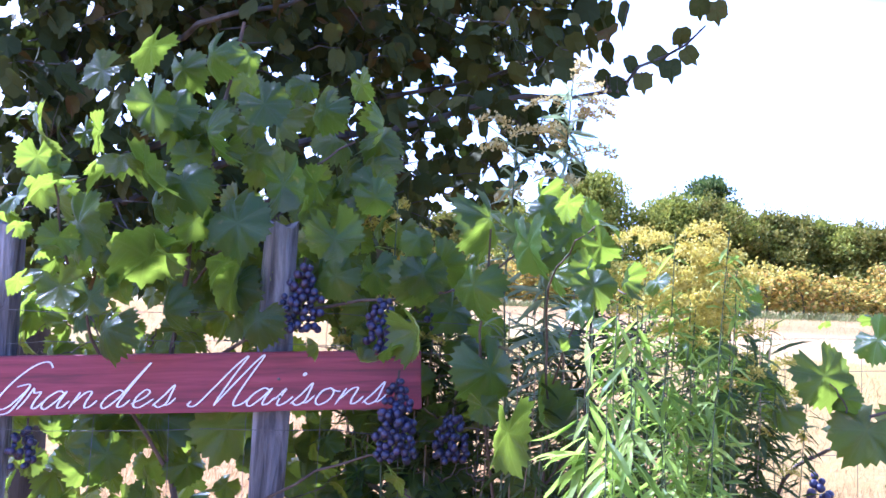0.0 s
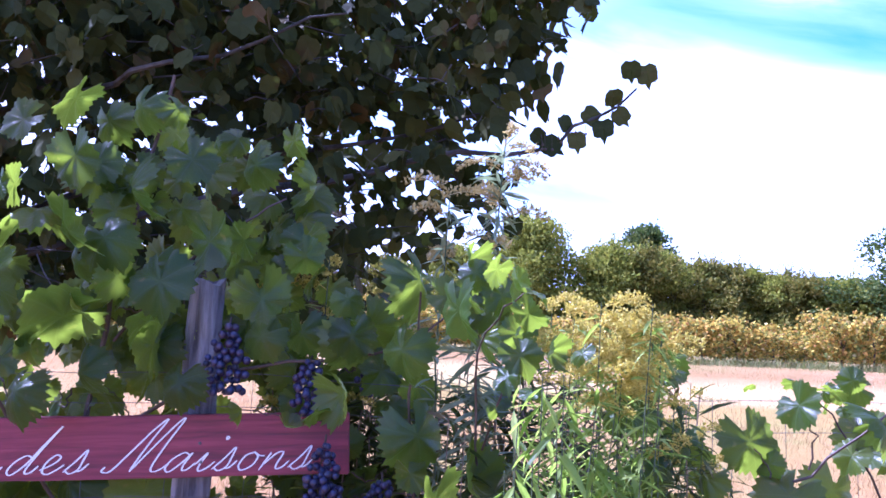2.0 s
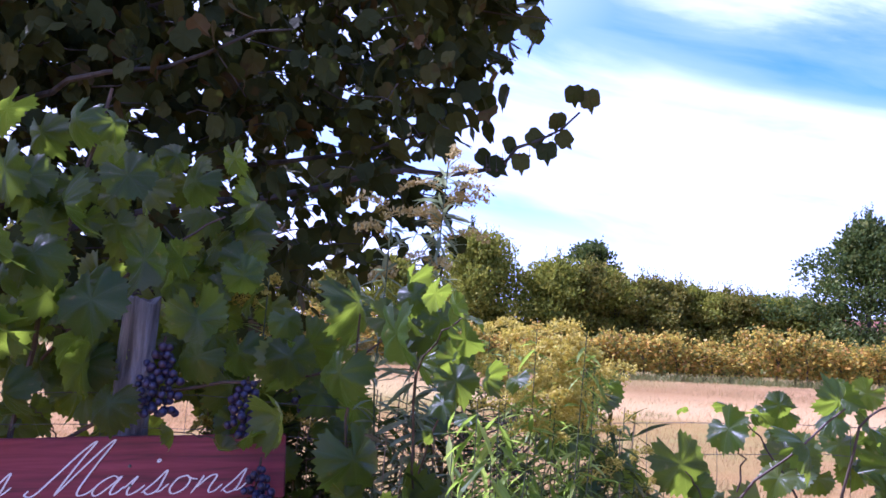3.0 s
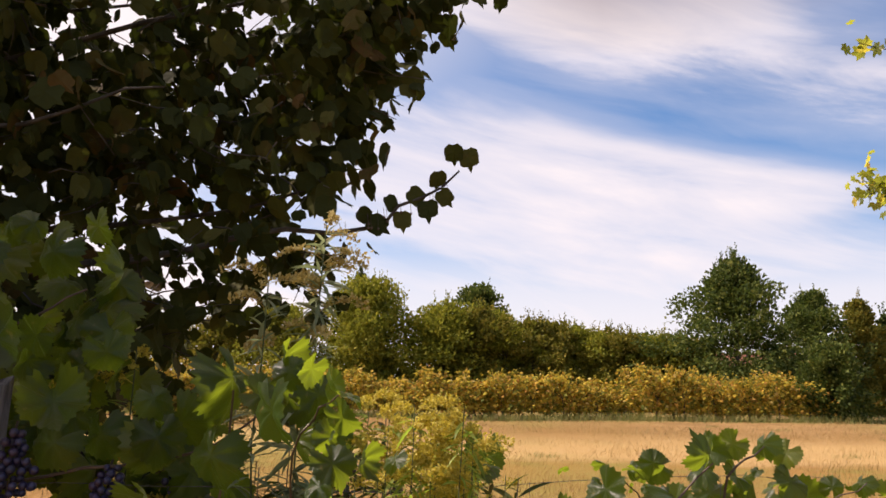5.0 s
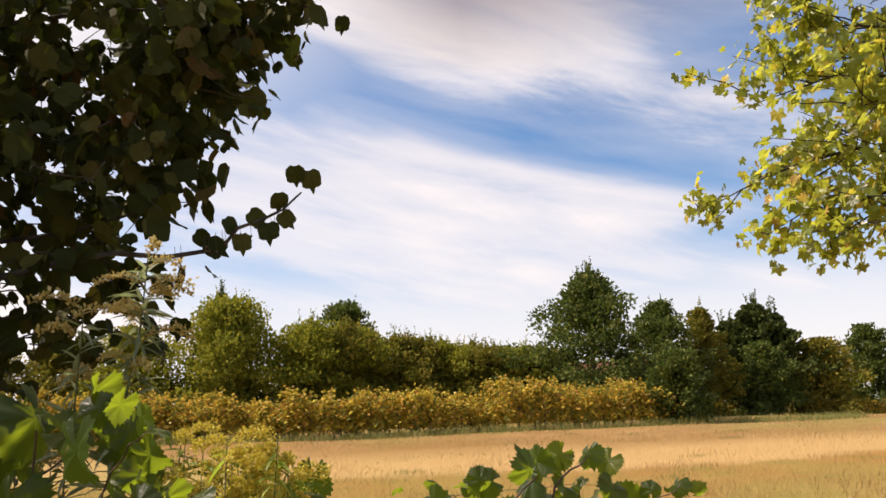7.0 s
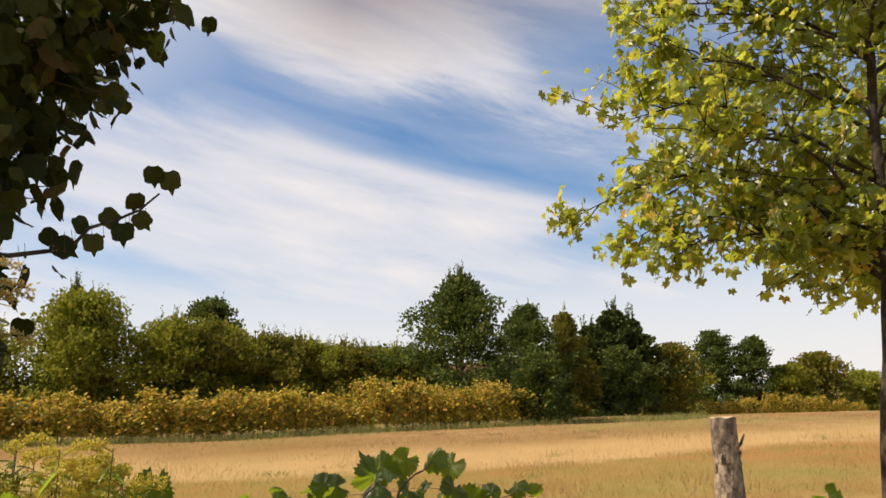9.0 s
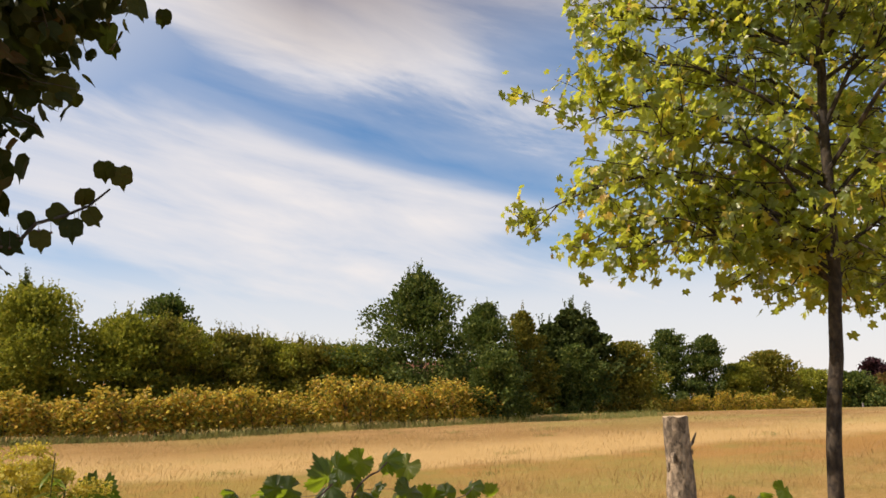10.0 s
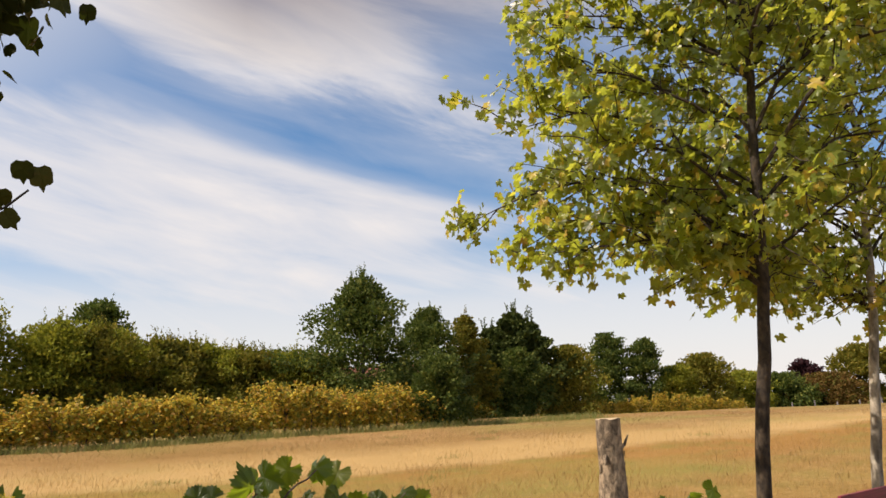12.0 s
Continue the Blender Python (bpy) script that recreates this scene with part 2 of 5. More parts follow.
PLANE = leaf_material("plane_leaf", [(0.0, (0.030, 0.052, 0.014)), (0.36, (0.070, 0.110, 0.024)), (0.66, (0.16, 0.225, 0.042)), (0.85, (0.40, 0.42, 0.07)), (0.94, (0.62, 0.46, 0.07)), (1.0, (0.36, 0.14, 0.05))], (0.78, 0.82, 0.08), 0.32, 0.52, (0.30, 0.16, 0.03), 30.0)
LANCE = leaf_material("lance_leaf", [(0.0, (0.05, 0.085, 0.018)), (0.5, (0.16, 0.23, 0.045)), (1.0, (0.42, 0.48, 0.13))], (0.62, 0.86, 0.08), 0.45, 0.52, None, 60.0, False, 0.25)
# Darker copy of the lance leaf: the shade on the weeds is in its colour.
SHADED_LANCE = leaf_material("shaded_lance_leaf", [(0.0, (0.022, 0.032, 0.010)), (0.6, (0.050, 0.068, 0.018)), (0.9, (0.10, 0.11, 0.035)), (1.0, (0.15, 0.10, 0.05))], (0.20, 0.28, 0.03), 0.55, 0.34, None, 60.0, False, 0.15)
SILVER = leaf_material("silver_leaf", [(0.0, (0.15, 0.2, 0.10)), (1.0, (0.32, 0.36, 0.22))], (0.4, 0.5, 0.2), 0.55, 0.35, None, 60.0)
YELLOW = leaf_material("goldenrod_flower", [(0.0, (0.24, 0.24, 0.04)), (0.4, (0.50, 0.42, 0.05)), (1.0, (0.70, 0.58, 0.11))], (0.8, 0.62, 0.05), 0.7, 0.35, None, 80.0)
FADED = leaf_material("faded_flower", [(0.0, (0.38, 0.28, 0.07)), (0.6, (0.54, 0.44, 0.14)), (1.0, (0.6, 0.54, 0.28))], (0.6, 0.45, 0.15), 0.8, 0.35, None, 80.0)
AUTUMN = leaf_material("autumn_vine_leaf", [(0.0, (0.067, 0.105, 0.024)), (0.30, (0.228, 0.24, 0.044)), (0.46, (0.608, 0.49, 0.066)), (0.76, (0.627, 0.38, 0.062)), (0.9, (0.361, 0.16, 0.042)), (1.0, (0.665, 0.55, 0.18))], (0.570, 0.42, 0.05), 0.6, 0.35, None, 6.0, False, 0.08)
OLIVE = leaf_material("willow_leaf", [(0.0, (0.113, 0.135, 0.020)), (0.6, (0.225, 0.241, 0.031)), (1.0, (0.384, 0.336, 0.049))], (0.376, 0.398, 0.039), 0.6, 0.3, None, 3.0, False, 0.08)
HEDGE = leaf_material("hedge_leaf", [(0.0, (0.087, 0.091, 0.017)), (0.6, (0.176, 0.166, 0.026)), (1.0, (0.301, 0.228, 0.040))], (0.279, 0.278, 0.029), 0.6, 0.25, None, 3.0, False, 0.08)
OAK = leaf_material("oak_leaf", [(0.0, (0.034, 0.058, 0.015)), (0.6, (0.082, 0.114, 0.026)), (1.0, (0.185, 0.196, 0.046))], (0.15, 0.23, 0.036), 0.5, 0.22, None, 3.0, False, 0.08)
NEEDLE = leaf_material("conifer_needles", [(0.0, (0.034, 0.056, 0.016)), (1.0, (0.105, 0.125, 0.034))], (0.11, 0.16, 0.025), 0.6, 0.16, None, 3.0, False, 0.08)
RUSSET = leaf_material("russet_leaf", [(0.0, (0.11, 0.06, 0.02)), (0.6, (0.17, 0.10, 0.03)), (1.0, (0.12, 0.13, 0.03))], (0.25, 0.18, 0.03), 0.6, 0.25, None, 3.0, False, 0.08)
PURPLE = leaf_material("purple_leaf", [(0.0, (0.03, 0.015, 0.018)), (1.0, (0.06, 0.025, 0.03))], (0.08, 0.03, 0.03), 0.6, 0.15, None, 3.0, False, 0.08)
STRAW = leaf_material("dry_grass_blade", [(0.0, (0.172, 0.103, 0.034)), (0.35, (0.310, 0.189, 0.073)), (0.65, (0.447, 0.301, 0.129)), (0.9, (0.585, 0.430, 0.224)), (1.0, (0.189, 0.181, 0.043))], (0.6, 0.42, 0.15), 0.8, 0.3, None, 2.0, False, 0.5, True)
VERGE = leaf_material("verge_blade", [(0.0, (0.114, 0.150, 0.035)), (0.6, (0.211, 0.229, 0.062)), (1.0, (0.370, 0.282, 0.106))], (0.4, 0.42, 0.1), 0.8, 0.3, None, 2.0)
BARK = bark_material("tree_bark", (0.028, 0.022, 0.017), (0.105, 0.086, 0.066))
# Shade and sun are put in these two colours: dark first trunk, pale second.
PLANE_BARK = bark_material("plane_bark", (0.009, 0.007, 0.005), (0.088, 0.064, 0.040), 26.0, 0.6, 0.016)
SUNLIT_BARK = bark_material("sunlit_plane_bark", (0.09, 0.07, 0.05), (0.68, 0.61, 0.49), 11.0, 0.5, 0.01)
GREY_WOOD = bark_material("weathered_post_wood", (0.035, 0.03, 0.032), (0.46, 0.42, 0.45), 48.0, 0.1, 0.02)
STAKE_BARK = bark_material("stake_bark", (0.035, 0.022, 0.013), (0.52, 0.40, 0.27), 62.0, 0.55, 0.014)
CUT_WOOD = plain("sawn_end_wood", (0.55, 0.42, 0.27), 0.85, 0.0, 0.3, 30.0)
CANE = stem_material("vine_cane", (0.045, 0.028, 0.018), (0.10, 0.062, 0.04))
STEM = stem_material("green_stem", (0.05, 0.075, 0.025), (0.10, 0.12, 0.05))
DRY_STEM = stem_material("dry_stem", (0.18, 0.12, 0.07), (0.28, 0.2, 0.12))
WIRE = plain("galvanised_wire", (0.16, 0.15, 0.15), 0.6, 0.6, 0.4, 60.0)
RED = red_paint()
WHITE = plain("white_sign_paint", (0.80, 0.79, 0.78), 0.6, 0.0, 0.12, 90.0)
PLASTER = plain("white_render", (0.72, 0.70, 0.66), 0.9, 0.0, 0.12, 3.0)
ROOF_TILE = plain("red_roof_tile", (0.30, 0.11, 0.07), 0.85, 0.0, 0.4, 9.0)
DARK_PANE = plain("dark_window_pane", (0.03, 0.035, 0.04), 0.1, 0.0, 0.1, 3.0)
GRAPE = grape_material()
GROUND = ground_material()


# ---- builders ----
def quick_mesh(name, verts, tris, mat, smooth=False):
    """One mesh from arrays of vertices and triangles."""
    me = bpy.data.meshes.new(name)
    verts, tris = np.asarray(verts, np.float32), np.asarray(tris, np.int32)
    me.vertices.add(len(verts))
    me.vertices.foreach_set("co", verts.ravel())
    me.loops.add(tris.size)
    me.loops.foreach_set("vertex_index", tris.ravel())
    me.polygons.add(len(tris))
    me.polygons.foreach_set("loop_start", np.arange(0, tris.size, 3, dtype=np.int32))
    me.polygons.foreach_set("use_smooth", np.full(len(tris), smooth))
    me.update(calc_edges=True)
    me.materials.append(mat)
    return me


def empty(name, at, label, category, group="", turn=0.0):
    ob = new(name)
    ob.empty_display_size = 0.05
    ob.matrix_basis = pose(*at, 0, 0, turn)
    return tagged(ob, label, category, group)


def part(name, data, parent, label="", m=None, kind=""):
    """One mesh object under a thing or part, in the parent's space."""
    ob = new(name, data)
    ob.parent = parent
    if m is not None:
        ob.matrix_basis = m
    return tagged(ob, label, "", "", kind)


def frames_from(tip, face):
    """Turns with y along tip and z near face, for arrays of directions."""
    y = tip / np.maximum(np.linalg.norm(tip, axis=1, keepdims=True), 1e-6)
    x = np.cross(y, face)
    x /= np.maximum(np.linalg.norm(x, axis=1, keepdims=True), 1e-6)
    z = np.cross(x, y)
    return np.stack([x, y, z], axis=2)


def scatter(template, places, sizes, turns):
    """Vertices and triangles of one template set at many places."""
    tv, tf = template
    v = np.einsum("nij,kj->nki", turns, tv) * sizes[:, None, None] + places[:, None, :]
    f = tf[None] + (np.arange(len(places)) * len(tv))[:, None, None]
    return v.reshape(-1, 3), f.reshape(-1, 3)


def join(chunks):
    vs, fs, n = [], [], 0
    for v, f in chunks:
        vs.append(v)
        fs.append(f + n)
        n += len(v)
    return np.concatenate(vs), np.concatenate(fs)


def tube(points, radii, sides=7, cap=True):
    """A tapered tube along points."""
    pts = np.array(points, float)
    n = len(pts)
    v, f = [], []
    d = np.gradient(pts, axis=0)
    ref = np.array([0.31, 0.95, 0.12])
    for i in range(n):
        t = d[i] / max(np.linalg.norm(d[i]), 1e-9)
        a = np.cross(t, ref)
        a /= max(np.linalg.norm(a), 1e-9)
        b = np.cross(t, a)
        for k in range(sides):
            w = 2 * math.pi * k / sides
            v.append(pts[i] + radii[i] * (math.cos(w) * a + math.sin(w) * b))
    for i in range(n - 1):
        for k in range(sides):
            p, q = i * sides + k, i * sides + (k + 1) % sides
            f += [(p, q, q + sides), (p, q + sides, p + sides)]
    if cap:
        for i, flip in ((0, True), (n - 1, False)):
            c = len(v)
            v.append(pts[i])
            for k in range(sides):
                p, q = i * sides + k, i * sides + (k + 1) % sides
                f.append((q, p, c) if flip else (p, q, c))
    return np.array(v), np.array(f)


def wavy(a, b, n, amount, rng):
    """A slightly crooked line from a to b."""
    a, b = np.array(a, float), np.array(b, float)
    k = np.linspace(0, 1, n)[:, None]
    off = rng.normal(size=(n, 3)) * amount
    off[0] = off[-1] = 0
    off = np.cumsum(off, axis=0)
    off -= off[-1] * k
    return a + (b - a) * k + off


def blade_template(outline, fold=0.12, curl=0.15, rings=1, wave=0.0, seed=1):
    """A leaf of unit length from its outline (angle, radius about the stalk's end): a fan with inner rings, folded at the midrib and curled."""
    rng = np.random.default_rng(seed)
    pts = np.array(outline, float)
    n = len(pts)
    levels = [k / (rings + 1) for k in range(1, rings + 2)]
    v = [(0, 0, 0)]
    for l in levels:
        for x, y in pts:
            v.append((x * l, y * l, 0))
    v = np.array(v)
    phase = rng.uniform(0, 6, 3)
    r = np.hypot(v[:, 0], v[:, 1])
    th = np.arctan2(v[:, 0], v[:, 1])
    v[:, 2] = fold * np.abs(v[:, 0]) - curl * r ** 2 + wave * r * np.sin(3 * th + phase[0]) + wave * 0.5 * r * np.sin(7 * th + phase[1])
    f = [(0, 1 + i, 1 + (i + 1) % n) for i in range(n)]
    for k in range(rings):
        s = 1 + k * n
        for i in range(n):
            j = (i + 1) % n
            f += [(s + i, s + n + i, s + n + j), (s + i, s + n + j, s + j)]
    return v, np.array(f)[:, ::-1]


def lobed(n, lobes, depth, teeth, tooth, notch=0.35):
    """Outline of a palmate leaf: lobes are (angle from the tip, length, width)."""
    out = []
    for k in range(n):
        th = -math.pi + 2 * math.pi * (k + 0.5) / n
        r = depth
        for a, length, width in lobes:
            d = math.degrees(th) - a
            d = (d + 180) % 360 - 180
            r = max(r, length * math.exp(-(d / width) ** 2))
        if abs(th) > 2.85:
            r *= notch
        r *= 1 + tooth * (1 if k % 2 else -1) * teeth
        out.append((r * math.sin(th), r * math.cos(th) + 0.0))
    return out


VINE_OUT = lobed(50, [(0, 0.66, 26), (60, 0.61, 34), (-60, 0.61, 34), (118, 0.57, 42), (-118, 0.57, 42)], 0.555, 1, 0.065)
PLANE_OUT = lobed(24, [(0, 0.70, 23), (57, 0.64, 22), (-57, 0.64, 22), (112, 0.5, 24), (-112, 0.5, 24)], 0.40, 1, 0.05)
LIND_OUT = lobed(21, [(0, 0.66, 22), (46, 0.5, 50), (-46, 0.5, 50), (122, 0.45, 50), (-122, 0.45, 50)], 0.42, 1, 0.0, 0.8)
VINE_T = [blade_template(VINE_OUT, (0.1, -0.18, 0.28, 0.04, 0.42, -0.08)[k], (0.45, 0.85, 0.3, 1.1, 0.6, 0.95)[k], 2, (0.12, 0.16, 0.14, 0.10, 0.15, 0.2)[k], k) for k in range(6)]
PLANE_T = [blade_template(PLANE_OUT, 0.12 + 0.1 * k, 0.2 + 0.12 * k, 0, 0.05, k) for k in range(3)]
LIND_T = [blade_template(LIND_OUT, 0.14 + 0.1 * k, 0.15 + 0.12 * k, 0, 0.03, k) for k in range(3)]
LANCE_T = (np.array([(0, 0, 0), (-0.062, 0.25, 0.02), (0.062, 0.25, 0.02), (-0.07, 0.5, 0.01), (0.07, 0.5, 0.01), (0, 0.25, 0), (0, 0.5, -0.02), (-0.04, 0.78, -0.06), (0.04, 0.78, -0.06), (0, 1, -0.16)]),
           np.array([(0, 5, 1), (0, 2, 5), (1, 5, 6), (1, 6, 3), (5, 2, 4), (5, 4, 6), (3, 6, 7), (6, 4, 8), (6, 8, 7), (7, 8, 9)]))
SPRAY_T = (np.array([(0, 0, 0), (-0.34, 0.42, 0.06), (0, 0.5, -0.06), (0.34, 0.45, 0.05), (0, 1.0, -0.05)]), np.array([(0, 2, 1), (0, 3, 2), (1, 2, 4), (2, 3, 4)]))
FAR_T = (np.array([(0, 0, 0), (-0.36, 0.45, 0.08), (0.36, 0.47, 0.06), (0, 1.0, -0.08)]), np.array([(0, 2, 1), (1, 2, 3)]))
GRASS_T = (np.array([(-0.03, 0, 0), (0.03, 0, 0), (0.022, 0.55, 0.04), (-0.022, 0.55, 0.04), (0.0, 1.0, 0.2)]), np.array([(0, 1, 2), (0, 2, 3), (3, 2, 4)]))


def unit_random(rng, n):
    v = rng.normal(size=(n, 3))
    return v / np.linalg.norm(v, axis=1, keepdims=True)


# ---- ground ----
def step(a, b, v):
    k = np.clip((v - a) / (b - a), 0, 1)
    return k * k * (3 - 2 * k)


def height(x, y):
    """The meadow swells gently towards the vines and falls away behind them."""
    r = np.hypot(x, y)
    a = np.degrees(np.arctan2(x, y))
    swell = 0.85 * step(6, 30, r) * (1 - 0.95 * step(42, 66, r) * step(38, 56, a))
    return swell + 0.03 * np.sin(0.7 * x + 0.2 * y) * np.cos(0.5 * y) * step(4, 12, r)


def make_ground():
    radii = np.concatenate([np.linspace(0.0, 30, 61), np.geomspace(31, 90, 40), np.geomspace(100, 4000, 14)])
    angles = np.linspace(0, 2 * math.pi, 145)[:-1]
    rr, aa = np.meshgrid(radii, angles, indexing="ij")
    x, y = rr * np.sin(aa), rr * np.cos(aa)
    v = np.stack([x, y, height(x, y)], -1).reshape(-1, 3)
    n, k = len(radii), len(angles)
    i, j = np.meshgrid(np.arange(n - 1), np.arange(k), indexing="ij")
    a, b = i * k + j, i * k + (j + 1) % k
    f = np.concatenate([np.stack([a, a + k, b + k], -1).reshape(-1, 3), np.stack([a, b + k, b], -1).reshape(-1, 3)])
    tagged(new("ground", quick_mesh("ground", v, f[:, ::-1], GROUND, True)), "sun-dried straw-coloured meadow with faint green patches", "ground", "", "structure")


make_ground()


def row_y(x):
    return 27.3 - 0.25 * x


def make_grass():
    rng = np.random.default_rng(4)
    n = 185000
    az = np.radians(rng.uniform(-25, 88, n))
    r = 3.0 + 34 * rng.uniform(0, 1, n) ** 1.3
    x, y = r * np.sin(az), r * np.cos(az)
    keep = y < row_y(x) - 0.6
    x = np.concatenate([x[keep], rng.uniform(-2.2, 3.0, 14000)])
    y = np.concatenate([y[keep], rng.uniform(2.1, 6.0, 14000)])
    n = len(x)
    clump = np.array([noise.noise(Vector((p * 0.5, q * 0.5, 0))) for p, q in zip(x, y)])
    size = rng.uniform(0.05, 0.12, n) * (1 + 0.7 * clump)
    tip = np.stack([rng.normal(0.15, 0.35, n), rng.normal(0, 0.35, n), np.ones(n)], 1)
    v, f = scatter(GRASS_T, np.stack([x, y, height(x, y) - 0.01], 1), size, frames_from(tip, unit_random(rng, n)))
    tagged(new("meadow_grass", quick_mesh("meadow_grass", v, f, STRAW)), "dry bleached grass stalks standing on the meadow", "grass", "", "stuff")


make_grass()


def make_verge():
    """A green strip of longer grass at the foot of the vines, and a few green tufts in the meadow."""
    rng = np.random.default_rng(14)
    n = 16000
    x = rng.uniform(-14, 27, n)
    y = row_y(x) - 0.15 - np.abs(rng.normal(0, 0.55, n))
    tufts = rng.uniform((4, 9), (24, 21), (9, 2))
    pick = rng.integers(0, 9, 800)
    x = np.concatenate([x, tufts[pick, 0] + rng.normal(0, 0.2, 800)])
    y = np.concatenate([y, tufts[pick, 1] + rng.normal(0, 0.15, 800)])
    keep = y < row_y(x) - 0.05
    x, y = x[keep], y[keep]
    n = len(x)
    tip = np.stack([rng.normal(0.1, 0.4, n), rng.normal(0, 0.4, n), np.ones(n)], 1)
    v, f = scatter(GRASS_T, np.stack([x, y, height(x, y) - 0.01], 1), rng.uniform(0.12, 0.36, n) * np.where(y > row_y(x) - 2.6, 1.0, 0.4), frames_from(tip, unit_random(rng, n)))
    tagged(new("verge_grass", quick_mesh("verge_grass", v, f, VERGE)), "green and straw grass fringing the foot of the vines", "grass", "", "stuff")


make_verge()


# ---- far trees ----
def crown_points(rng, n, kind, h, w, base):
    """Places for sprays of leaves, in clumps under the crown's own outline."""
    clumps = max(30, int(n / 85))
    u = rng.uniform(0, 1, clumps)
    if kind == "cone":
        u = u ** 1.5
        rad = (1 - u) * 0.92 + 0.1
    elif kind == "bush":
        rad = np.sqrt(np.clip(1 - (u * 0.98) ** 2.2, 0.02, 1)) * (0.85 + 0.15 * u)
    elif kind == "hedge":
        rad = np.interp(u, [0, 0.6, 0.85, 1], [0.95, 1, 0.85, 0.4])
    elif kind == "oak":
        rad = np.interp(u, [0, 0.22, 0.5, 0.75, 0.92, 1], [0.82, 1, 0.84, 0.56, 0.28, 0.1])
    else:
        rad = np.where(u < 0.33, 0.72 + 0.28 * np.sin(u / 0.33 * 1.57), np.sqrt(np.clip(1 - (np.maximum(u - 0.33, 0) / 0.69) ** 1.25, 0.02, 1)))
    a = rng.uniform(0, 2 * math.pi, clumps)
    q = np.sqrt(rng.uniform(0.06, 1, clumps)) * rad * w / 2 * rng.uniform(0.72, 1.16, clumps) ** (2.0 if kind == "oak" else 1.0)
    q[: clumps // 3] *= 0.45
    c = np.stack([q * np.cos(a), q * np.sin(a), base + u * (h * 0.96 - base)], 1)
    pick = rng.integers(0, clumps, n)
    if kind == "cone":
        # whorls of stiff branches that rise towards their tips
        u = rng.uniform(0, 1, clumps) ** 1.2
        length = ((1 - u) * 0.5 + 0.05) * w * rng.uniform(0.75, 1.15, clumps)
        root = base + u * (h * 0.9 - base)
        s = np.sqrt(rng.uniform(0.02, 1, n))
        out = length[pick] * s
        p = np.stack([out * np.cos(a[pick]), out * np.sin(a[pick]), root[pick] + out * 0.55], 1) + rng.normal(0, 0.11, (n, 3)) * (1.3 - s)[:, None]
        return p, c
    spread = min(0.34, w * 0.055)
    p = c[pick] + np.clip(rng.normal(size=(n, 3)), -1.5, 1.5) * np.array([spread, spread, spread * 0.75])
    p[:, 2] = np.clip(p[:, 2], 0.05 + 0.1 * base, h * 1.01)
    return p, c


def far_tree(name, x, y, h, w, kind, mat, label, category, n, leaf, base=0.12, seed=0, group="", shoots=0):
    n, leaf, base = int(n * 3.4), leaf * 0.68, base * 0.5
    rng = np.random.default_rng(seed + 11)
    z = float(height(x, y))
    h = h - z
    thing = empty(name, (x, y, z - 0.03), label, category, group)
    p, c = crown_points(rng, n, kind, h, w, base * h)
    chunks = []
    out = p - np.array([0, 0, h * 0.4])
    tip = out / np.linalg.norm(out, axis=1, keepdims=True) + rng.normal(size=(n, 3)) * 0.6
    if kind == "cone":
        tip[:, 2] -= 0.2
    chunks.append(scatter(FAR_T, p, rng.uniform(0.6, 1.25, n) * leaf, frames_from(tip, unit_random(rng, n) + np.array([0, 0, 0.6]))))
    for k in range(shoots):
        root = c[np.argsort(-c[:, 2] + rng.uniform(0, 0.55 * h, len(c)))[0]]
        m = 16
        line = wavy(root, root + np.array([rng.normal(0, 0.12), rng.normal(0, 0.12), 0.5 + h * rng.uniform(0.03, 0.1)]), m, 0.02, rng)
        chunks.append(scatter(FAR_T, line, np.linspace(1, 0.5, m) * leaf, frames_from(unit_random(rng, m) + np.array([0, 0, 0.8]), unit_random(rng, m))))
    v, f = join(chunks)
    part("crown", quick_mesh("crown", v, f, mat), thing)
    r0 = max(0.05, w * 0.018)
    wood = [tube(wavy((0, 0, -0.1), (0, 0, h * 0.75), 7, 0.05, rng), np.linspace(r0, r0 * 0.25, 7), 7)]
    for k in range(min(12, len(c))):
        e = c[k] * 0.92
        s = np.array([0, 0, max(0.15 * h, e[2] * 0.55)])
        wood.append(tube(wavy(s, e, 5, 0.06, rng), np.linspace(r0 * 0.5, r0 * 0.12, 5), 5))
    v, f = join(wood)
    part("trunk", quick_mesh("trunk", v, f, BARK), thing)
    return thing


far_tree("oak_tree", 26.9, 36.0, 9.2, 9.6, "oak", OAK, "dark green rounded oak tree behind the vine rows", "tree", 9500, 0.30, 0.06, 1, "", 26)
far_tree("shrub", 20.3, 22.3, 3.5, 2.9, "bush", OAK, "dark green bush at the end of the vine row", "bush", 3200, 0.19, 0.03, 2, "", 5)
far_tree("oak_tree", 33.2, 37.4, 7.9, 5.6, "round", OAK, "dark green broad tree beside the oak", "tree", 5500, 0.30, 0.06, 3, "", 3)
far_tree("oak_tree", 36.8, 37.6, 7.6, 4.0, "round", HEDGE, "dull green slender tree in the wood's edge", "tree", 3500, 0.30, 0.06, 4, "", 3)
far_tree("conifer_tree", 43.4, 39.4, 8.7, 9.5, "cone", NEEDLE, "dark spiky conifer standing above the bushes", "tree", 5000, 0.42, 0.10, 5, "", 9)
far_tree("conifer_tree", 45.6, 39.6, 8.2, 7.5, "cone", NEEDLE, "dark conifer with several upswept tips", "tree", 3500, 0.42, 0.10, 26, "", 8)
far_tree("conifer_tree", 41.6, 40.0, 7.5, 7.0, "cone", NEEDLE, "lower dark conifer in the wood's edge", "tree", 3000, 0.42, 0.10, 27, "", 6)
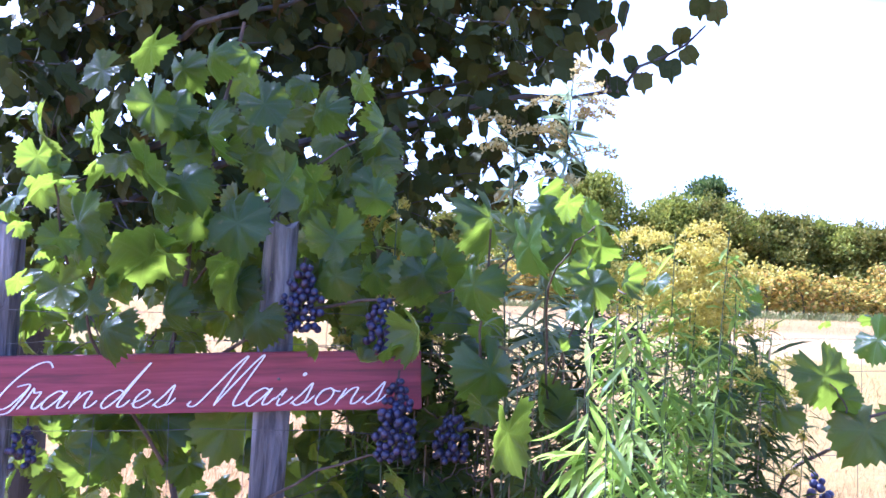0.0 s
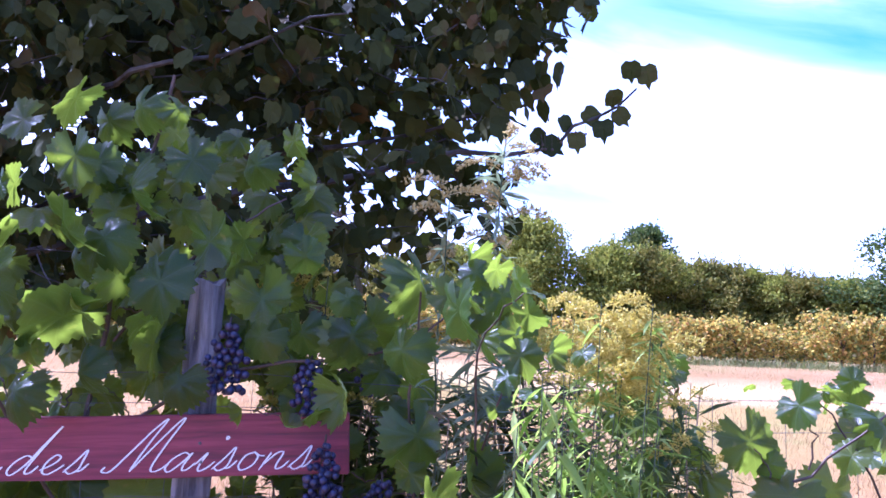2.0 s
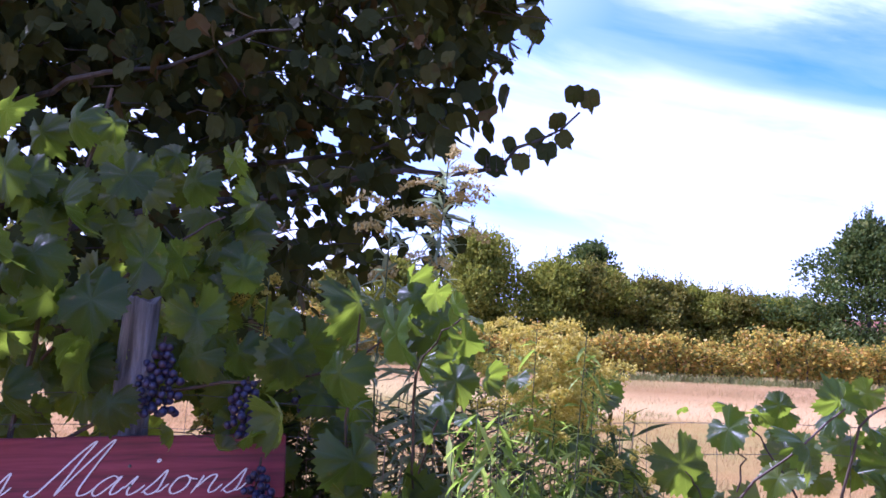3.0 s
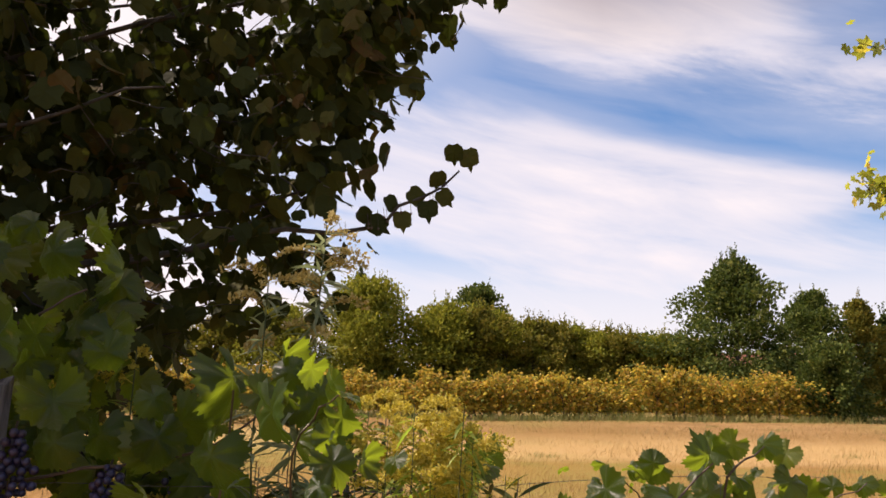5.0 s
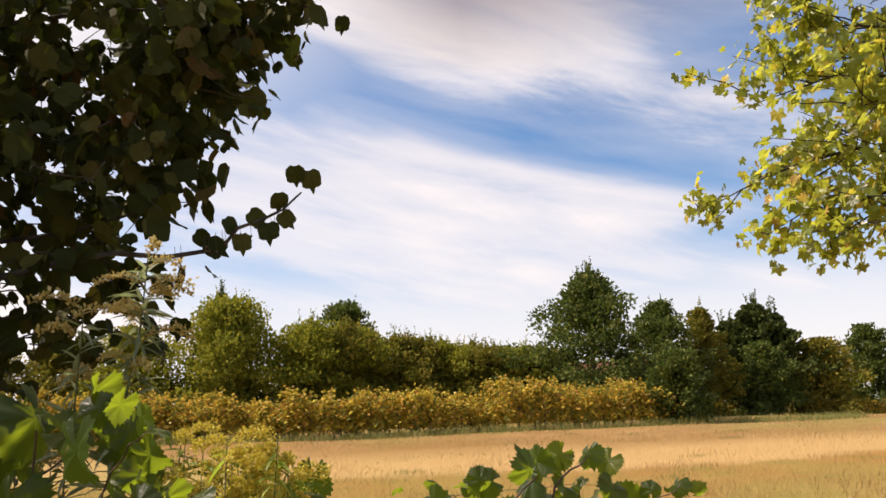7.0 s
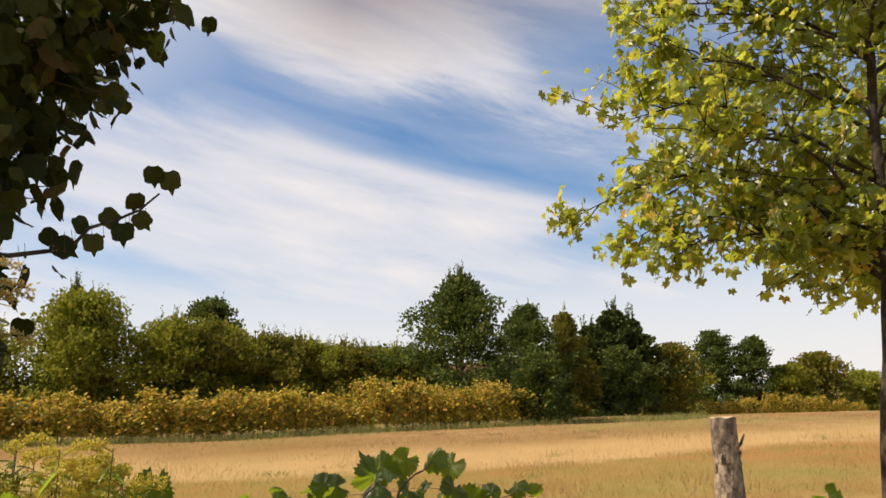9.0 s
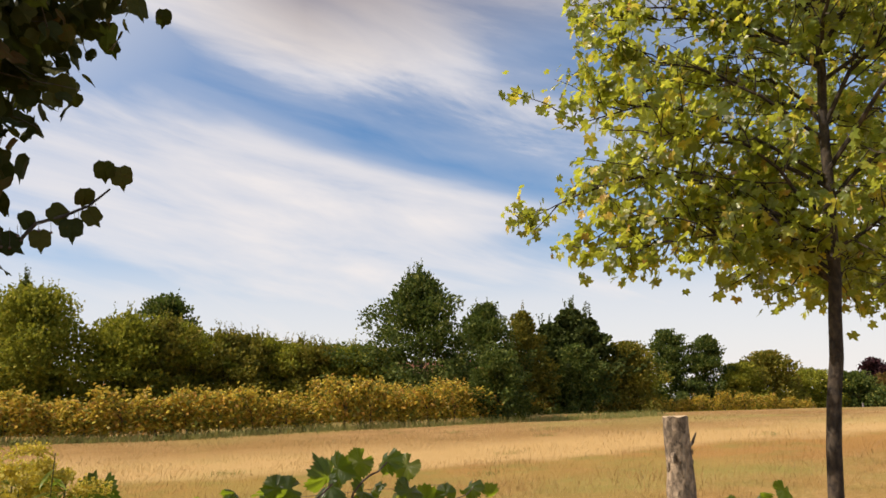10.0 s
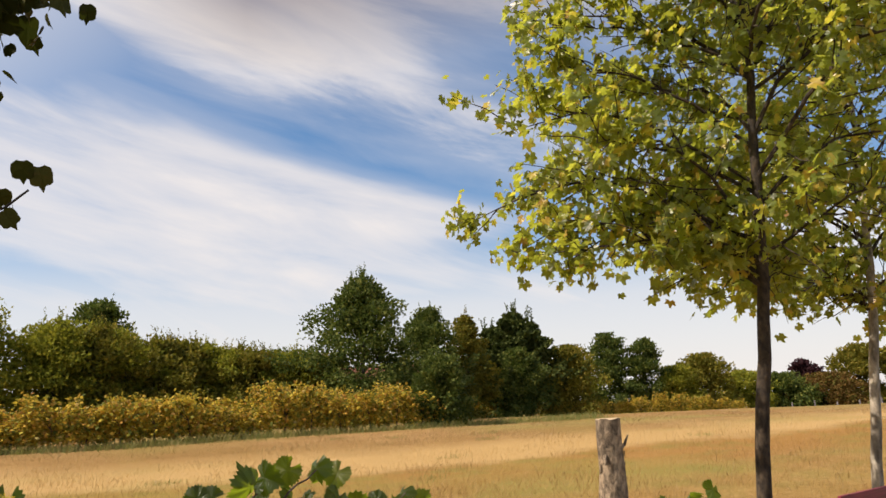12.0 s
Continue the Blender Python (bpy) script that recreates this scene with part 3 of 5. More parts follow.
far_tree("oak_tree", 41.3, 37.5, 5.4, 5.6, "bush", OAK, "broad dark green tree before the conifer", "tree", 5000, 0.30, 0.04, 6)
far_tree("oak_tree", 46.0, 36.5, 5.6, 6.0, "bush", HEDGE, "dull green broad bush in the wood's edge", "tree", 4000, 0.30, 0.04, 7)
far_tree("oak_tree", 51.0, 40.3, 5.4, 6.5, "bush", OLIVE, "light olive green bush in the wood's edge", "tree", 3500, 0.32, 0.04, 8)
far_tree("oak_tree", 57.0, 40.6, 7.4, 5.6, "round", OAK, "round-headed dark green tree at the meadow's end", "tree", 4500, 0.34, 0.06, 9)
far_tree("oak_tree", 58.9, 38.2, 6.7, 4.6, "round", OAK, "smaller round-headed green tree at the meadow's end", "tree", 3500, 0.34, 0.06, 10)
far_tree("shrub", 61.5, 37.0, 4.2, 6.0, "bush", OLIVE, "olive green bush at the meadow's end", "bush", 2600, 0.34, 0.03, 11)
far_tree("oak_tree", 65.5, 36.6, 5.3, 7.0, "bush", HEDGE, "olive brown tree at the meadow's end", "tree", 3500, 0.38, 0.05, 12)
far_tree("shrub", 71.5, 36.0, 3.8, 8.0, "bush", OLIVE, "bright green bushes at the meadow's end", "bush", 3000, 0.38, 0.03, 13)
far_tree("shrub", 76.0, 34.0, 3.4, 8.0, "bush", OAK, "green bush behind the far fence", "bush", 2600, 0.40, 0.03, 14)
far_tree("plum_tree", 88.0, 36.8, 5.0, 5.4, "round", PURPLE, "dark purple-leaved plum tree in the distance", "tree", 2500, 0.42, 0.05, 15)
far_tree("shrub", 80.0, 31.5, 3.2, 9.0, "bush", RUSSET, "russet brown bushes behind the far fence", "bush", 3000, 0.40, 0.03, 16)
far_tree("oak_tree", 85.0, 30.0, 6.0, 9.0, "bush", HEDGE, "dull green tree at the distant meadow edge", "tree", 3500, 0.45, 0.03, 17)
far_tree("oak_tree", 87.0, 24.5, 7.2, 9.0, "bush", HEDGE, "tall dull green tree at the distant meadow edge", "tree", 3500, 0.45, 0.03, 18)
far_tree("oak_tree", 90.0, 17.0, 7.0, 10.0, "bush", OAK, "dark green tree at the distant meadow edge", "tree", 3500, 0.45, 0.03, 19)
far_tree("willow_bush", 7.4, 40.0, 7.5, 7.0, "bush", OLIVE, "yellowish olive willow bush behind the vines", "bush", 8000, 0.28, 0.03, 20, "", 10)
far_tree("willow_bush", 3.2, 41.0, 6.0, 6.0, "bush", OLIVE, "olive green willow bush behind the vines", "bush", 5000, 0.28, 0.03, 21, "", 5)
far_tree("willow_bush", 11.4, 39.6, 6.4, 6.0, "bush", OLIVE, "olive willow bush with thin upright shoots", "bush", 6000, 0.28, 0.03, 22, "", 12)
far_tree("oak_tree", 19.4, 57.0, 10.2, 7.5, "round", OAK, "domed green tree rising behind the hedge", "tree", 5000, 0.38, 0.1, 23, "", 2)
far_tree("conifer_tree", 10.3, 59.0, 11.6, 6.0, "cone", NEEDLE, "dark conifer rising behind the willows", "tree", 4000, 0.45, 0.1, 24, "", 5)
HEDGE_TOPS = (6.3, 6.0, 5.75, 5.7, 5.35, 5.4, 5.15, 5.2, 4.95, 5.1)
for k, tall in enumerate(HEDGE_TOPS):
    far_tree("hedge_shrub", 13.4 + 1.5 * k, 39.7 + 0.35 * math.sin(2.3 * k), tall, 4.3 + 0.5 * math.sin(1.7 * k), "hedge", (HEDGE, OLIVE, HEDGE)[k % 3], "brownish olive hedge shrub behind the vine rows", "bush", 2900, 0.27, 0.02, 30 + k, "hedge behind the vines", 10)
for k, tall in enumerate(HEDGE_TOPS[::2]):
    far_tree("hedge_shrub", 14.6 + 3.0 * k, 42.6 + 0.1 * k, tall + 0.15, 5.2, "bush", OLIVE if k % 2 == 0 else HEDGE, "brownish olive hedge shrub behind the vine rows", "bush", 3000, 0.27, 0.02, 50 + k, "hedge behind the vines", 14)
for k in range(5):
    far_tree("hedge_shrub", -16.0 + 4.0 * k, 42.5, 6.5 - 0.3 * k, 6.0, "bush", HEDGE, "dull green hedge shrub behind the vine rows", "bush", 3500, 0.3, 0.02, 40 + k, "hedge behind the vines", 5)


# ---- vineyard rows ----
def vine_models():
    out = []
    for k in range(4):
        rng = np.random.default_rng(70 + k)
        n = 1250
        h = (1.35, 1.6, 1.7, 1.5)[k]
        thing = empty("grape_vine", (0, 0, -50), "grape vine with yellow and orange autumn leaves", "vine", "vineyard rows")
        p = np.stack([rng.uniform(-0.7, 0.7, n), rng.normal(0, 0.22, n), rng.uniform(0.12, 1, n) ** 0.8 * h], 1)
        p[:, 2] *= 1 + 0.16 * np.sin(p[:, 0] * 4.5 + 2 * k)
        shoots = []
        for s in range(14):
            x = rng.uniform(-0.65, 0.65)
            m = 9
            shoots.append(wavy((x, rng.normal(0, 0.1), h * 0.8), (x + rng.normal(0, 0.15), rng.normal(0, 0.15), h + rng.uniform(0.05, 0.45)), m, 0.02, rng))
        p = np.concatenate([p] + shoots)
        n = len(p)
        v, f = scatter(FAR_T, p, rng.uniform(0.08, 0.17, n), frames_from(unit_random(rng, n) + np.array([0, -0.3, -0.4]), unit_random(rng, n) + np.array([0, -0.4, 0.5])))
        part("foliage", quick_mesh("foliage", v, f, AUTUMN), thing)
        v, f = join([tube(wavy((0, 0, -0.05), (0.05, 0, 0.75), 5, 0.02, rng), np.linspace(0.035, 0.022, 5), 6)] + [tube(wavy((0.05, 0, 0.72), (s, 0, h * 0.9), 5, 0.02, rng), np.linspace(0.015, 0.006, 5), 5) for s in (-0.5, -0.2, 0.25, 0.55)])
        part("trunk", quick_mesh("trunk", v, f, CANE), thing)
        out.append(thing)
    return out


VINES = vine_models()


def plant_row(x0, x1, line, turn, spacing, seed):
    rng = np.random.default_rng(seed)
    x = x0
    while x < x1:
        y = line(x) + rng.normal(0, 0.06)
        m = pose(x, y, float(height(x, y)) - 0.02, 0, 0, turn + rng.choice([0, 180]) + rng.normal(0, 4))
        model = VINES[int(rng.integers(0, 4))]
        model.scale = (rng.uniform(0.9, 1.15), rng.uniform(0.85, 1.3), rng.uniform(0.6, 0.98))
        copy_thing(model, m)
        x += spacing * rng.uniform(0.9, 1.1)


plant_row(-13.0, 19.6, row_y, -14, 1.02, 5)
plant_row(-12.0, 20.6, lambda x: row_y(x) + 2.1, -14, 1.15, 6)
plant_row(39.0, 56.5, lambda x: 40.2 - 0.62 * (x - 38), -32, 1.35, 7)
for v in VINES:
    for child in list(v.children):
        bpy.data.objects.remove(child)
    bpy.data.objects.remove(v)


def slab(size):
    """Vertices and triangles of a box standing on z = 0."""
    x, y, z = size
    v = np.array([(i * x / 2, j * y / 2, k * z) for k in (0, 1) for i, j in ((-1, -1), (1, -1), (1, 1), (-1, 1))])
    f = [(0, 2, 1), (0, 3, 2), (4, 5, 6), (4, 6, 7)]
    for a in range(4):
        b = (a + 1) % 4
        f += [(a, b, b + 4), (a, b + 4, a + 4)]
    return v, np.array(f)


def far_house():
    """A low white house with a red tiled roof, half hidden by the oak."""
    x, y = 38.5, 47.0
    thing = empty("house", (x, y, float(height(x, y)) - 0.1), "low white house with a red tiled roof behind the trees", "house", "", -38)
    part("wall", quick_mesh("wall", *slab((9.0, 5.0, 2.7)), PLASTER), thing, "white rendered wall")
    v = np.array([(i, j, k) for i in (-4.8, 4.8) for j, k in ((-2.9, 2.55), (0, 4.2), (2.9, 2.55), (2.9, 2.4), (0, 4.02), (-2.9, 2.4))])
    f = []
    for a in range(6):
        b = (a + 1) % 6
        f += [(a, b, b + 6), (a, b + 6, a + 6)]
    for o in (0, 6):
        f += [(o, o + 1, o + 4), (o, o + 4, o + 5), (o + 1, o + 2, o + 3), (o + 1, o + 3, o + 4)]
    part("roof", quick_mesh("roof", v, f, ROOF_TILE), thing, "red tiled roof")
    for wx in (-2.8, 0.2, 3.0):
        frame_ob = part("window", quick_mesh("window", *slab((1.0, 0.1, 1.2)), WHITE), thing, "", pose(wx, -2.53, 1.0))
        part("pane", quick_mesh("pane", *slab((0.84, 0.1, 1.04)), DARK_PANE), frame_ob, "", pose(0, -0.02, 0.08))


far_house()


def far_fence():
    thing = empty("far_fence", (0, 0, 0), "low weathered post fence along the distant meadow edge", "fence")
    for k in range(12):
        x, y = 62 + 1.7 * k, 33.0 - 1.2 * k
        z = float(height(x, y))
        v, f = tube([(x, y, z - 0.1), (x + 0.03, y, z + 0.35), (x + 0.02, y, z + 0.68 + 0.1 * math.sin(k * 2.1))], [0.07, 0.07, 0.06], 6)
        part("post", quick_mesh("post", v, f, GREY_WOOD), thing)


far_fence()


# ---- plane trees ----
def make_plane_tree(at, seed, bark, label):
    rng = np.random.default_rng(seed)
    thing = empty("plane_tree", at, label, "tree", "plane trees along the fence")
    line = np.array([(0, 0, -0.1), (0.02, -0.06, 0.85), (0.07, -0.2, 2.1), (0.08, -0.26, 3.0), (0.16, -0.3, 4.2), (0.12, -0.3, 5.4), (0.2, -0.25, 6.6)])
    v, f = tube(np.concatenate([np.linspace(line[i], line[i + 1], 5)[:-1] + rng.normal(0, 0.006, (4, 3)) for i in range(6)]), np.linspace(0.061, 0.015, 24), 12)
    part("trunk", quick_mesh("trunk", v, f, bark, True), thing)
    places, tips = [], []
    k = 0
    spread = [(v, None, None) for v in np.linspace(0, 1, 34)] + [(0.06, 116, 2.3), (0.13, 101, 1.8), (0.02, 126, 1.75), (0.0, 140, 1.4), (0.2, 131, 1.75), (0.3, 112, 1.5), (0.42, 122, 1.4), (0.55, 112, 1.25), (0.68, 126, 1.2), (0.0, 170, 1.1)]
    for level, bearing, far in spread:
        z0 = 2.3 + 3.8 * level
        root = np.array([np.interp(z0, line[:, 2], line[:, 0]), np.interp(z0, line[:, 2], line[:, 1]), z0])
        a = 2.4 * k + rng.normal(0, 0.3)
        reach = 2.1 * float(np.interp(level, [0, 0.08, 0.2, 0.4, 0.7, 1], [0.5, 0.78, 0.95, 0.87, 0.69, 0.34])) * rng.uniform(0.8, 1.05)
        if far:
            a, reach = radians(bearing), far
        u = np.linspace(0, 1, 9)
        rise = reach * ((0.85 + 0.5 * level) * u - (0.68 - 0.28 * level) * u * u)
        bend = wavy(root, root + np.array([math.cos(a) * reach, math.sin(a) * reach, 0]), 9, 0.045, rng)
        bend[:, 2] += rise
        end = bend[-1]
        wood = [tube(bend, np.linspace(0.009 + 0.005 * reach, 0.003, 9), 6)]
        for j in range(20):
            u = 0.08 + 0.92 * j / 19
            s = np.array([np.interp(u, np.linspace(0, 1, 9), bend[:, c]) for c in range(3)])
            d = end - root
            d = d / np.linalg.norm(d) * 0.5 + unit_random(rng, 1)[0] * 0.75
            d[2] += 0.05
            length = rng.uniform(0.35, 0.75) * (1.15 - 0.5 * u)
            twig = wavy(s, s + d * length, 5, 0.02, rng)
            wood.append(tube(twig, np.linspace(0.007, 0.0025, 5), 4, False))
            m = 2 if rng.uniform(0, 1) < 0.34 and u < 0.7 else int(rng.integers(16, 25) * (1.0 if level < 0.4 else 0.75))
            for q in range(m):
                w = rng.uniform(0.1, 1.12) ** 0.85
                p = s + d * length * w + rng.normal(0, 0.06, 3)
                places.append(p)
                tips.append(unit_random(rng, 1)[0] * 0.7 + d * 0.3 + np.array([0, 0, -0.55]))
        v, f = join(wood)
        part("limb", quick_mesh("limb", v, f, PLANE_BARK), thing)
        k += 1
    places, tips = np.array(places), np.array(tips)
    n = len(places)
    face = unit_random(rng, n) * 0.7 + np.array([-0.45, 0.25, 0.6])
    turns = frames_from(tips, face)
    sizes = rng.uniform(0.055, 0.108, n)
    near = np.argsort(-(places[:, 1] - 0.4 * places[:, 0]) + rng.normal(0, 0.8, n))
    single, rest = near[:280], near[280:]
    shapes = [quick_mesh("leaf", v, f, PLANE) for v, f in PLANE_T]
    for i in single:
        m = Matrix.Translation(places[i]) @ Matrix(turns[i].tolist()).to_4x4() @ Matrix.Scale(float(sizes[i]), 4)
        part("leaf", shapes[i % 3], thing, "", m)
    v, f = join([scatter(PLANE_T[c], places[rest[c::3]], sizes[rest[c::3]], turns[rest[c::3]]) for c in range(3)])
    part("foliage", quick_mesh("foliage", v, f, PLANE), thing, "", None, "stuff")
    return thing


# The first trunk is coloured as shaded, the second as sunlit.
make_plane_tree((5.37, 2.70, 0), 21, PLANE_BARK, "young plane tree with yellowing lobed leaves on a mottled trunk, shade in its dark colour")
make_plane_tree((8.47, 3.02, 0), 22, SUNLIT_BARK, "young plane tree with a flaking trunk, sunlight in its pale colour")


# ---- linden ----
def make_linden():
    rng = np.random.default_rng(33)
    base = np.array([-1.67, 2.95, 0.0])
    thing = empty("linden_tree", tuple(base), "dark shaded linden tree with heart-shaped leaves overhanging the fence", "tree")
    v, f = tube(np.array([(0, 0, -0.1), (0.02, 0, 0.8), (0.0, 0.02, 2.0), (0.06, 0.05, 2.7), (0.15, 0.1, 3.3)]), [0.085, 0.072, 0.062, 0.04, 0.015], 12)
    part("trunk", quick_mesh("trunk", v, f, BARK, True), thing)
    limbs = [((-1.62, 2.95, 1.7), (-0.95, 2.8, 1.95), (-0.3, 2.68, 2.06), (0.25, 2.55, 2.2)),
             ((-1.65, 2.95, 1.55), (-0.9, 2.7, 1.8), (-0.2, 2.55, 1.95), (0.36, 2.45, 2.04), (0.6, 2.42, 2.23)),
             ((-1.65, 2.95, 2.1), (-1.0, 2.8, 2.5), (-0.2, 2.6, 2.75), (0.55, 2.5, 2.95)),
             ((-1.62, 2.97, 2.4), (-1.0, 2.9, 2.8), (-0.3, 2.8, 3.0), (0.5, 2.6, 3.15)),
             ((-1.65, 2.95, 1.9), (-1.2, 2.6, 2.1), (-0.8, 2.4, 2.2), (-0.3, 2.3, 2.35)),
             ((-1.65, 2.95, 2.3), (-1.8, 2.8, 2.7), (-1.9, 2.7, 3.0)),
             ((-1.6, 2.97, 2.6), (-0.9, 3.2, 2.95), (-0.2, 3.4, 3.2)),
             ((-1.6, 2.97, 2.0), (-0.9, 3.3, 2.3), (-0.1, 3.5, 2.6)),
             # limb added for the unseen clumps that shade the sign
             ((-1.55, 3.03, 3.1), (-1.75, 2.8, 3.6), (-1.9, 2.65, 4.0)),
             ((-1.62, 2.97, 1.4), (-1.1, 2.85, 1.55), (-0.6, 2.75, 1.62))]
    for pts in limbs:
        p = np.array(pts) - base
        p = np.concatenate([np.linspace(p[i], p[i + 1], 5)[:-1] for i in range(len(p) - 1)] + [p[-1:]])
        p[1:-1] += rng.normal(0, 0.012, (len(p) - 2, 3))
        v, f = tube(p, np.linspace(0.017, 0.003, len(p)), 6)
        part("limb", quick_mesh("limb", v, f, BARK), thing)
    edge_z = [1.45, 1.7, 1.84, 2.0, 2.2, 2.33, 2.48, 2.7, 2.87, 3.3, 4.3]
    edge_x = [-0.4, -0.2, -0.02, 0.26, 0.28, 0.32, 0.38, 0.54, 0.66, 0.7, 0.0]
    places, tips, twigs = [], [], []
    for k in range(1120):
        z = 1.45 + 1.8 * rng.uniform(0, 1) ** 1.08
        lim = np.interp(z, edge_z, edge_x)
        open_here = 1.84 < z < 2.1 and rng.uniform(0, 1) < 0.5
        x = lim - 0.1 - (lim + 1.95) * rng.uniform(0, 1) ** 1.1
        y = 2.38 + 1.1 * rng.uniform(0, 1) ** 1.1 + 0.05 * abs(x)
        if open_here and -1.0 < x < 0.05:
            continue
        s = np.array([x, y, z])
        d = unit_random(rng, 1)[0] * np.array([1, 0.7, 0.5]) + np.array([0.5, -0.15, -0.1])
        d /= np.linalg.norm(d)
        length = rng.uniform(0.14, 0.3)
        twigs.append(tube(wavy(s - base, s + d * length * 0.8 - base, 4, 0.01, rng), [0.003, 0.0025, 0.0018, 0.0012], 4, False))
        for q in range(int(rng.integers(4, 8))):
            places.append(s + d * length * rng.uniform(0, 1.05) + rng.normal(0, 0.03, 3))
            tips.append(unit_random(rng, 1)[0] * 0.6 + np.array([0.15, -0.1, -0.7]))
    # Unseen upper crown, added to shade the sign and the vine leaves beside it.
    for k in range(150):
        s = rng.uniform((-2.25, 2.38, 3.05), (-1.5, 2.62, 3.85))
        for q in range(6):
            places.append(s + rng.normal(0, 0.07, 3))
            tips.append(unit_random(rng, 1)[0] * 0.6 + np.array([0.15, -0.1, -0.7]))
    for k in range(120):
        s = rng.uniform((-1.9, 2.4, 2.1), (-0.8, 3.0, 3.1))
        for q in range(6):
            places.append(s + rng.normal(0, 0.09, 3))
            tips.append(unit_random(rng, 1)[0] * 0.6 + np.array([0.15, -0.1, -0.7]))
    for k in range(95):
        s = rng.uniform((-1.25, 2.5, 2.2), (-0.15, 3.1, 3.1))
        for q in range(6):
            places.append(s + rng.normal(0, 0.08, 3))
            tips.append(unit_random(rng, 1)[0] * 0.6 + np.array([0.15, -0.1, -0.7]))
    for k in range(60):
        z = rng.uniform(2.3, 3.1)
        s = np.array([np.interp(z, edge_z, edge_x) - 0.06 - 0.4 * rng.uniform(0, 1), rng.uniform(2.42, 2.7), z])
        for q in range(6):
            places.append(s + rng.normal(0, 0.055, 3))
            tips.append(unit_random(rng, 1)[0] * 0.6 + np.array([0.15, -0.1, -0.7]))
    tip_line = [(0.30, 2.46, 2.03), (0.34, 2.45, 2.0), (0.38, 2.44, 2.07), (0.42, 2.44, 2.02), (0.46, 2.44, 2.1), (0.50, 2.43, 2.06), (0.53, 2.43, 2.16), (0.55, 2.42, 2.1), (0.58, 2.42, 2.25), (0.63, 2.42, 2.24)]
    for p in tip_line:
        places.append(np.array(p) + np.array([0, 0, 0.04]))
        tips.append(unit_random(rng, 1)[0] * 0.4 + np.array([0.3, 0, -0.5]))
    v, f = join(twigs)
    part("twig_wood", quick_mesh("twig_wood", v, f, BARK), thing, "", None, "stuff")
    places, tips = np.array(places) - base, np.array(tips)
    n = len(places)
    turns = frames_from(tips, unit_random(rng, n) * 0.8 + np.array([-0.2, 0.4, 0.5]))
    turns[-len(tip_line):] = frames_from(tips[-len(tip_line):], unit_random(rng, len(tip_line)) * 0.5 + np.array([0, -1.0, 0.2]))
    sizes = rng.uniform(0.05, 0.1, n)
    sizes[-len(tip_line):] = rng.uniform(0.06, 0.085, len(tip_line))
    order = np.argsort(-(places[:, 0] - 0.25 * places[:, 1]) + rng.normal(0, 0.15, n))
    single, rest = order[:290], order[290:]
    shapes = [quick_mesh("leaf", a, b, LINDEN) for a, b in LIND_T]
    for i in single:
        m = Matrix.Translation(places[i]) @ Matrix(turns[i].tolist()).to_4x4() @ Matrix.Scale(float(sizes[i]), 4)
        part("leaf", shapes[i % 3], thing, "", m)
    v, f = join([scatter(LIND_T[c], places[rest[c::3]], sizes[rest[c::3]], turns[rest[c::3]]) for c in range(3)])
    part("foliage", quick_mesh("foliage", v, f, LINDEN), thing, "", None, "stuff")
    ball = ball_mesh("fruit", 0.0048, 6, 5, CANE)
    for k in range(16):
        x = rng.uniform(0.22, 0.62)
        top = np.array([x, 2.44, float(np.interp(x, [0.2, 0.6], [2.02, 2.2]))])
        drop = rng.uniform(0.03, 0.06)
        v, f = tube([top - base, top - base + np.array([0.004, 0, -drop])], [0.0008, 0.0006], 4, False)
        fr = part("fruit_stalk", quick_mesh("fruit_stalk", v, f, CANE), thing)
        part("fruit", ball, fr, "", pose(*(top - base + np.array([0.004, 0, -drop]))))
    return thing


def ball_mesh(name, r, seg, rings, mat):
    bm = bmesh.new()
    bmesh.ops.create_uvsphere(bm, u_segments=seg, v_segments=rings, radius=r)
    for f in bm.faces:
        f.smooth = True
    me = bpy.data.meshes.new(name)
    bm.to_mesh(me)
    bm.free()
    me.materials.append(mat)
    return me


make_linden()


# ---- fence ----
def grey_post(x, y, top, lean, width, label):
    rng = np.random.default_rng(int(abs(x) * 100) + 3)
    thing = empty("fence_post", (x, y, 0), label, "fence post", "fence posts")
    n, sides = 16, 14
    v, f = tube(wavy((-lean * 1.4, 0, -0.2), (0, 0, top), n, 0.003, rng), np.linspace(width * 0.56, width * 0.5, n), sides)
    v[: n * sides] += rng.normal(0, 0.0025, (n * sides, 3))
    for k in range(sides):
        groove = 0.012 if k in (3, 8, 9) else 0.0
        v[k: n * sides: sides, 0] *= 1 - groove * 12 * (abs(v[k: n * sides: sides, 0]) > 0)
    v[(n - 1) * sides: n * sides, 2] += rng.normal(0, 0.006, sides)
    part("shaft", quick_mesh("shaft", v, f, GREY_WOOD), thing)


grey_post(-0.51, 1.79, 1.53, 0.03, 0.078, "weathered grey wooden post behind the sign, with a cracked top")
grey_post(-1.10, 1.79, 1.51, 0.03, 0.070, "weathered grey wooden post at the sign's far end")
grey_post(4.55, 1.76, 0.97, 0.0, 0.07, "short weathered post carrying a red board")
grey_post(5.45, 1.76, 0.97, 0.0, 0.07, "short weathered post carrying a red board")


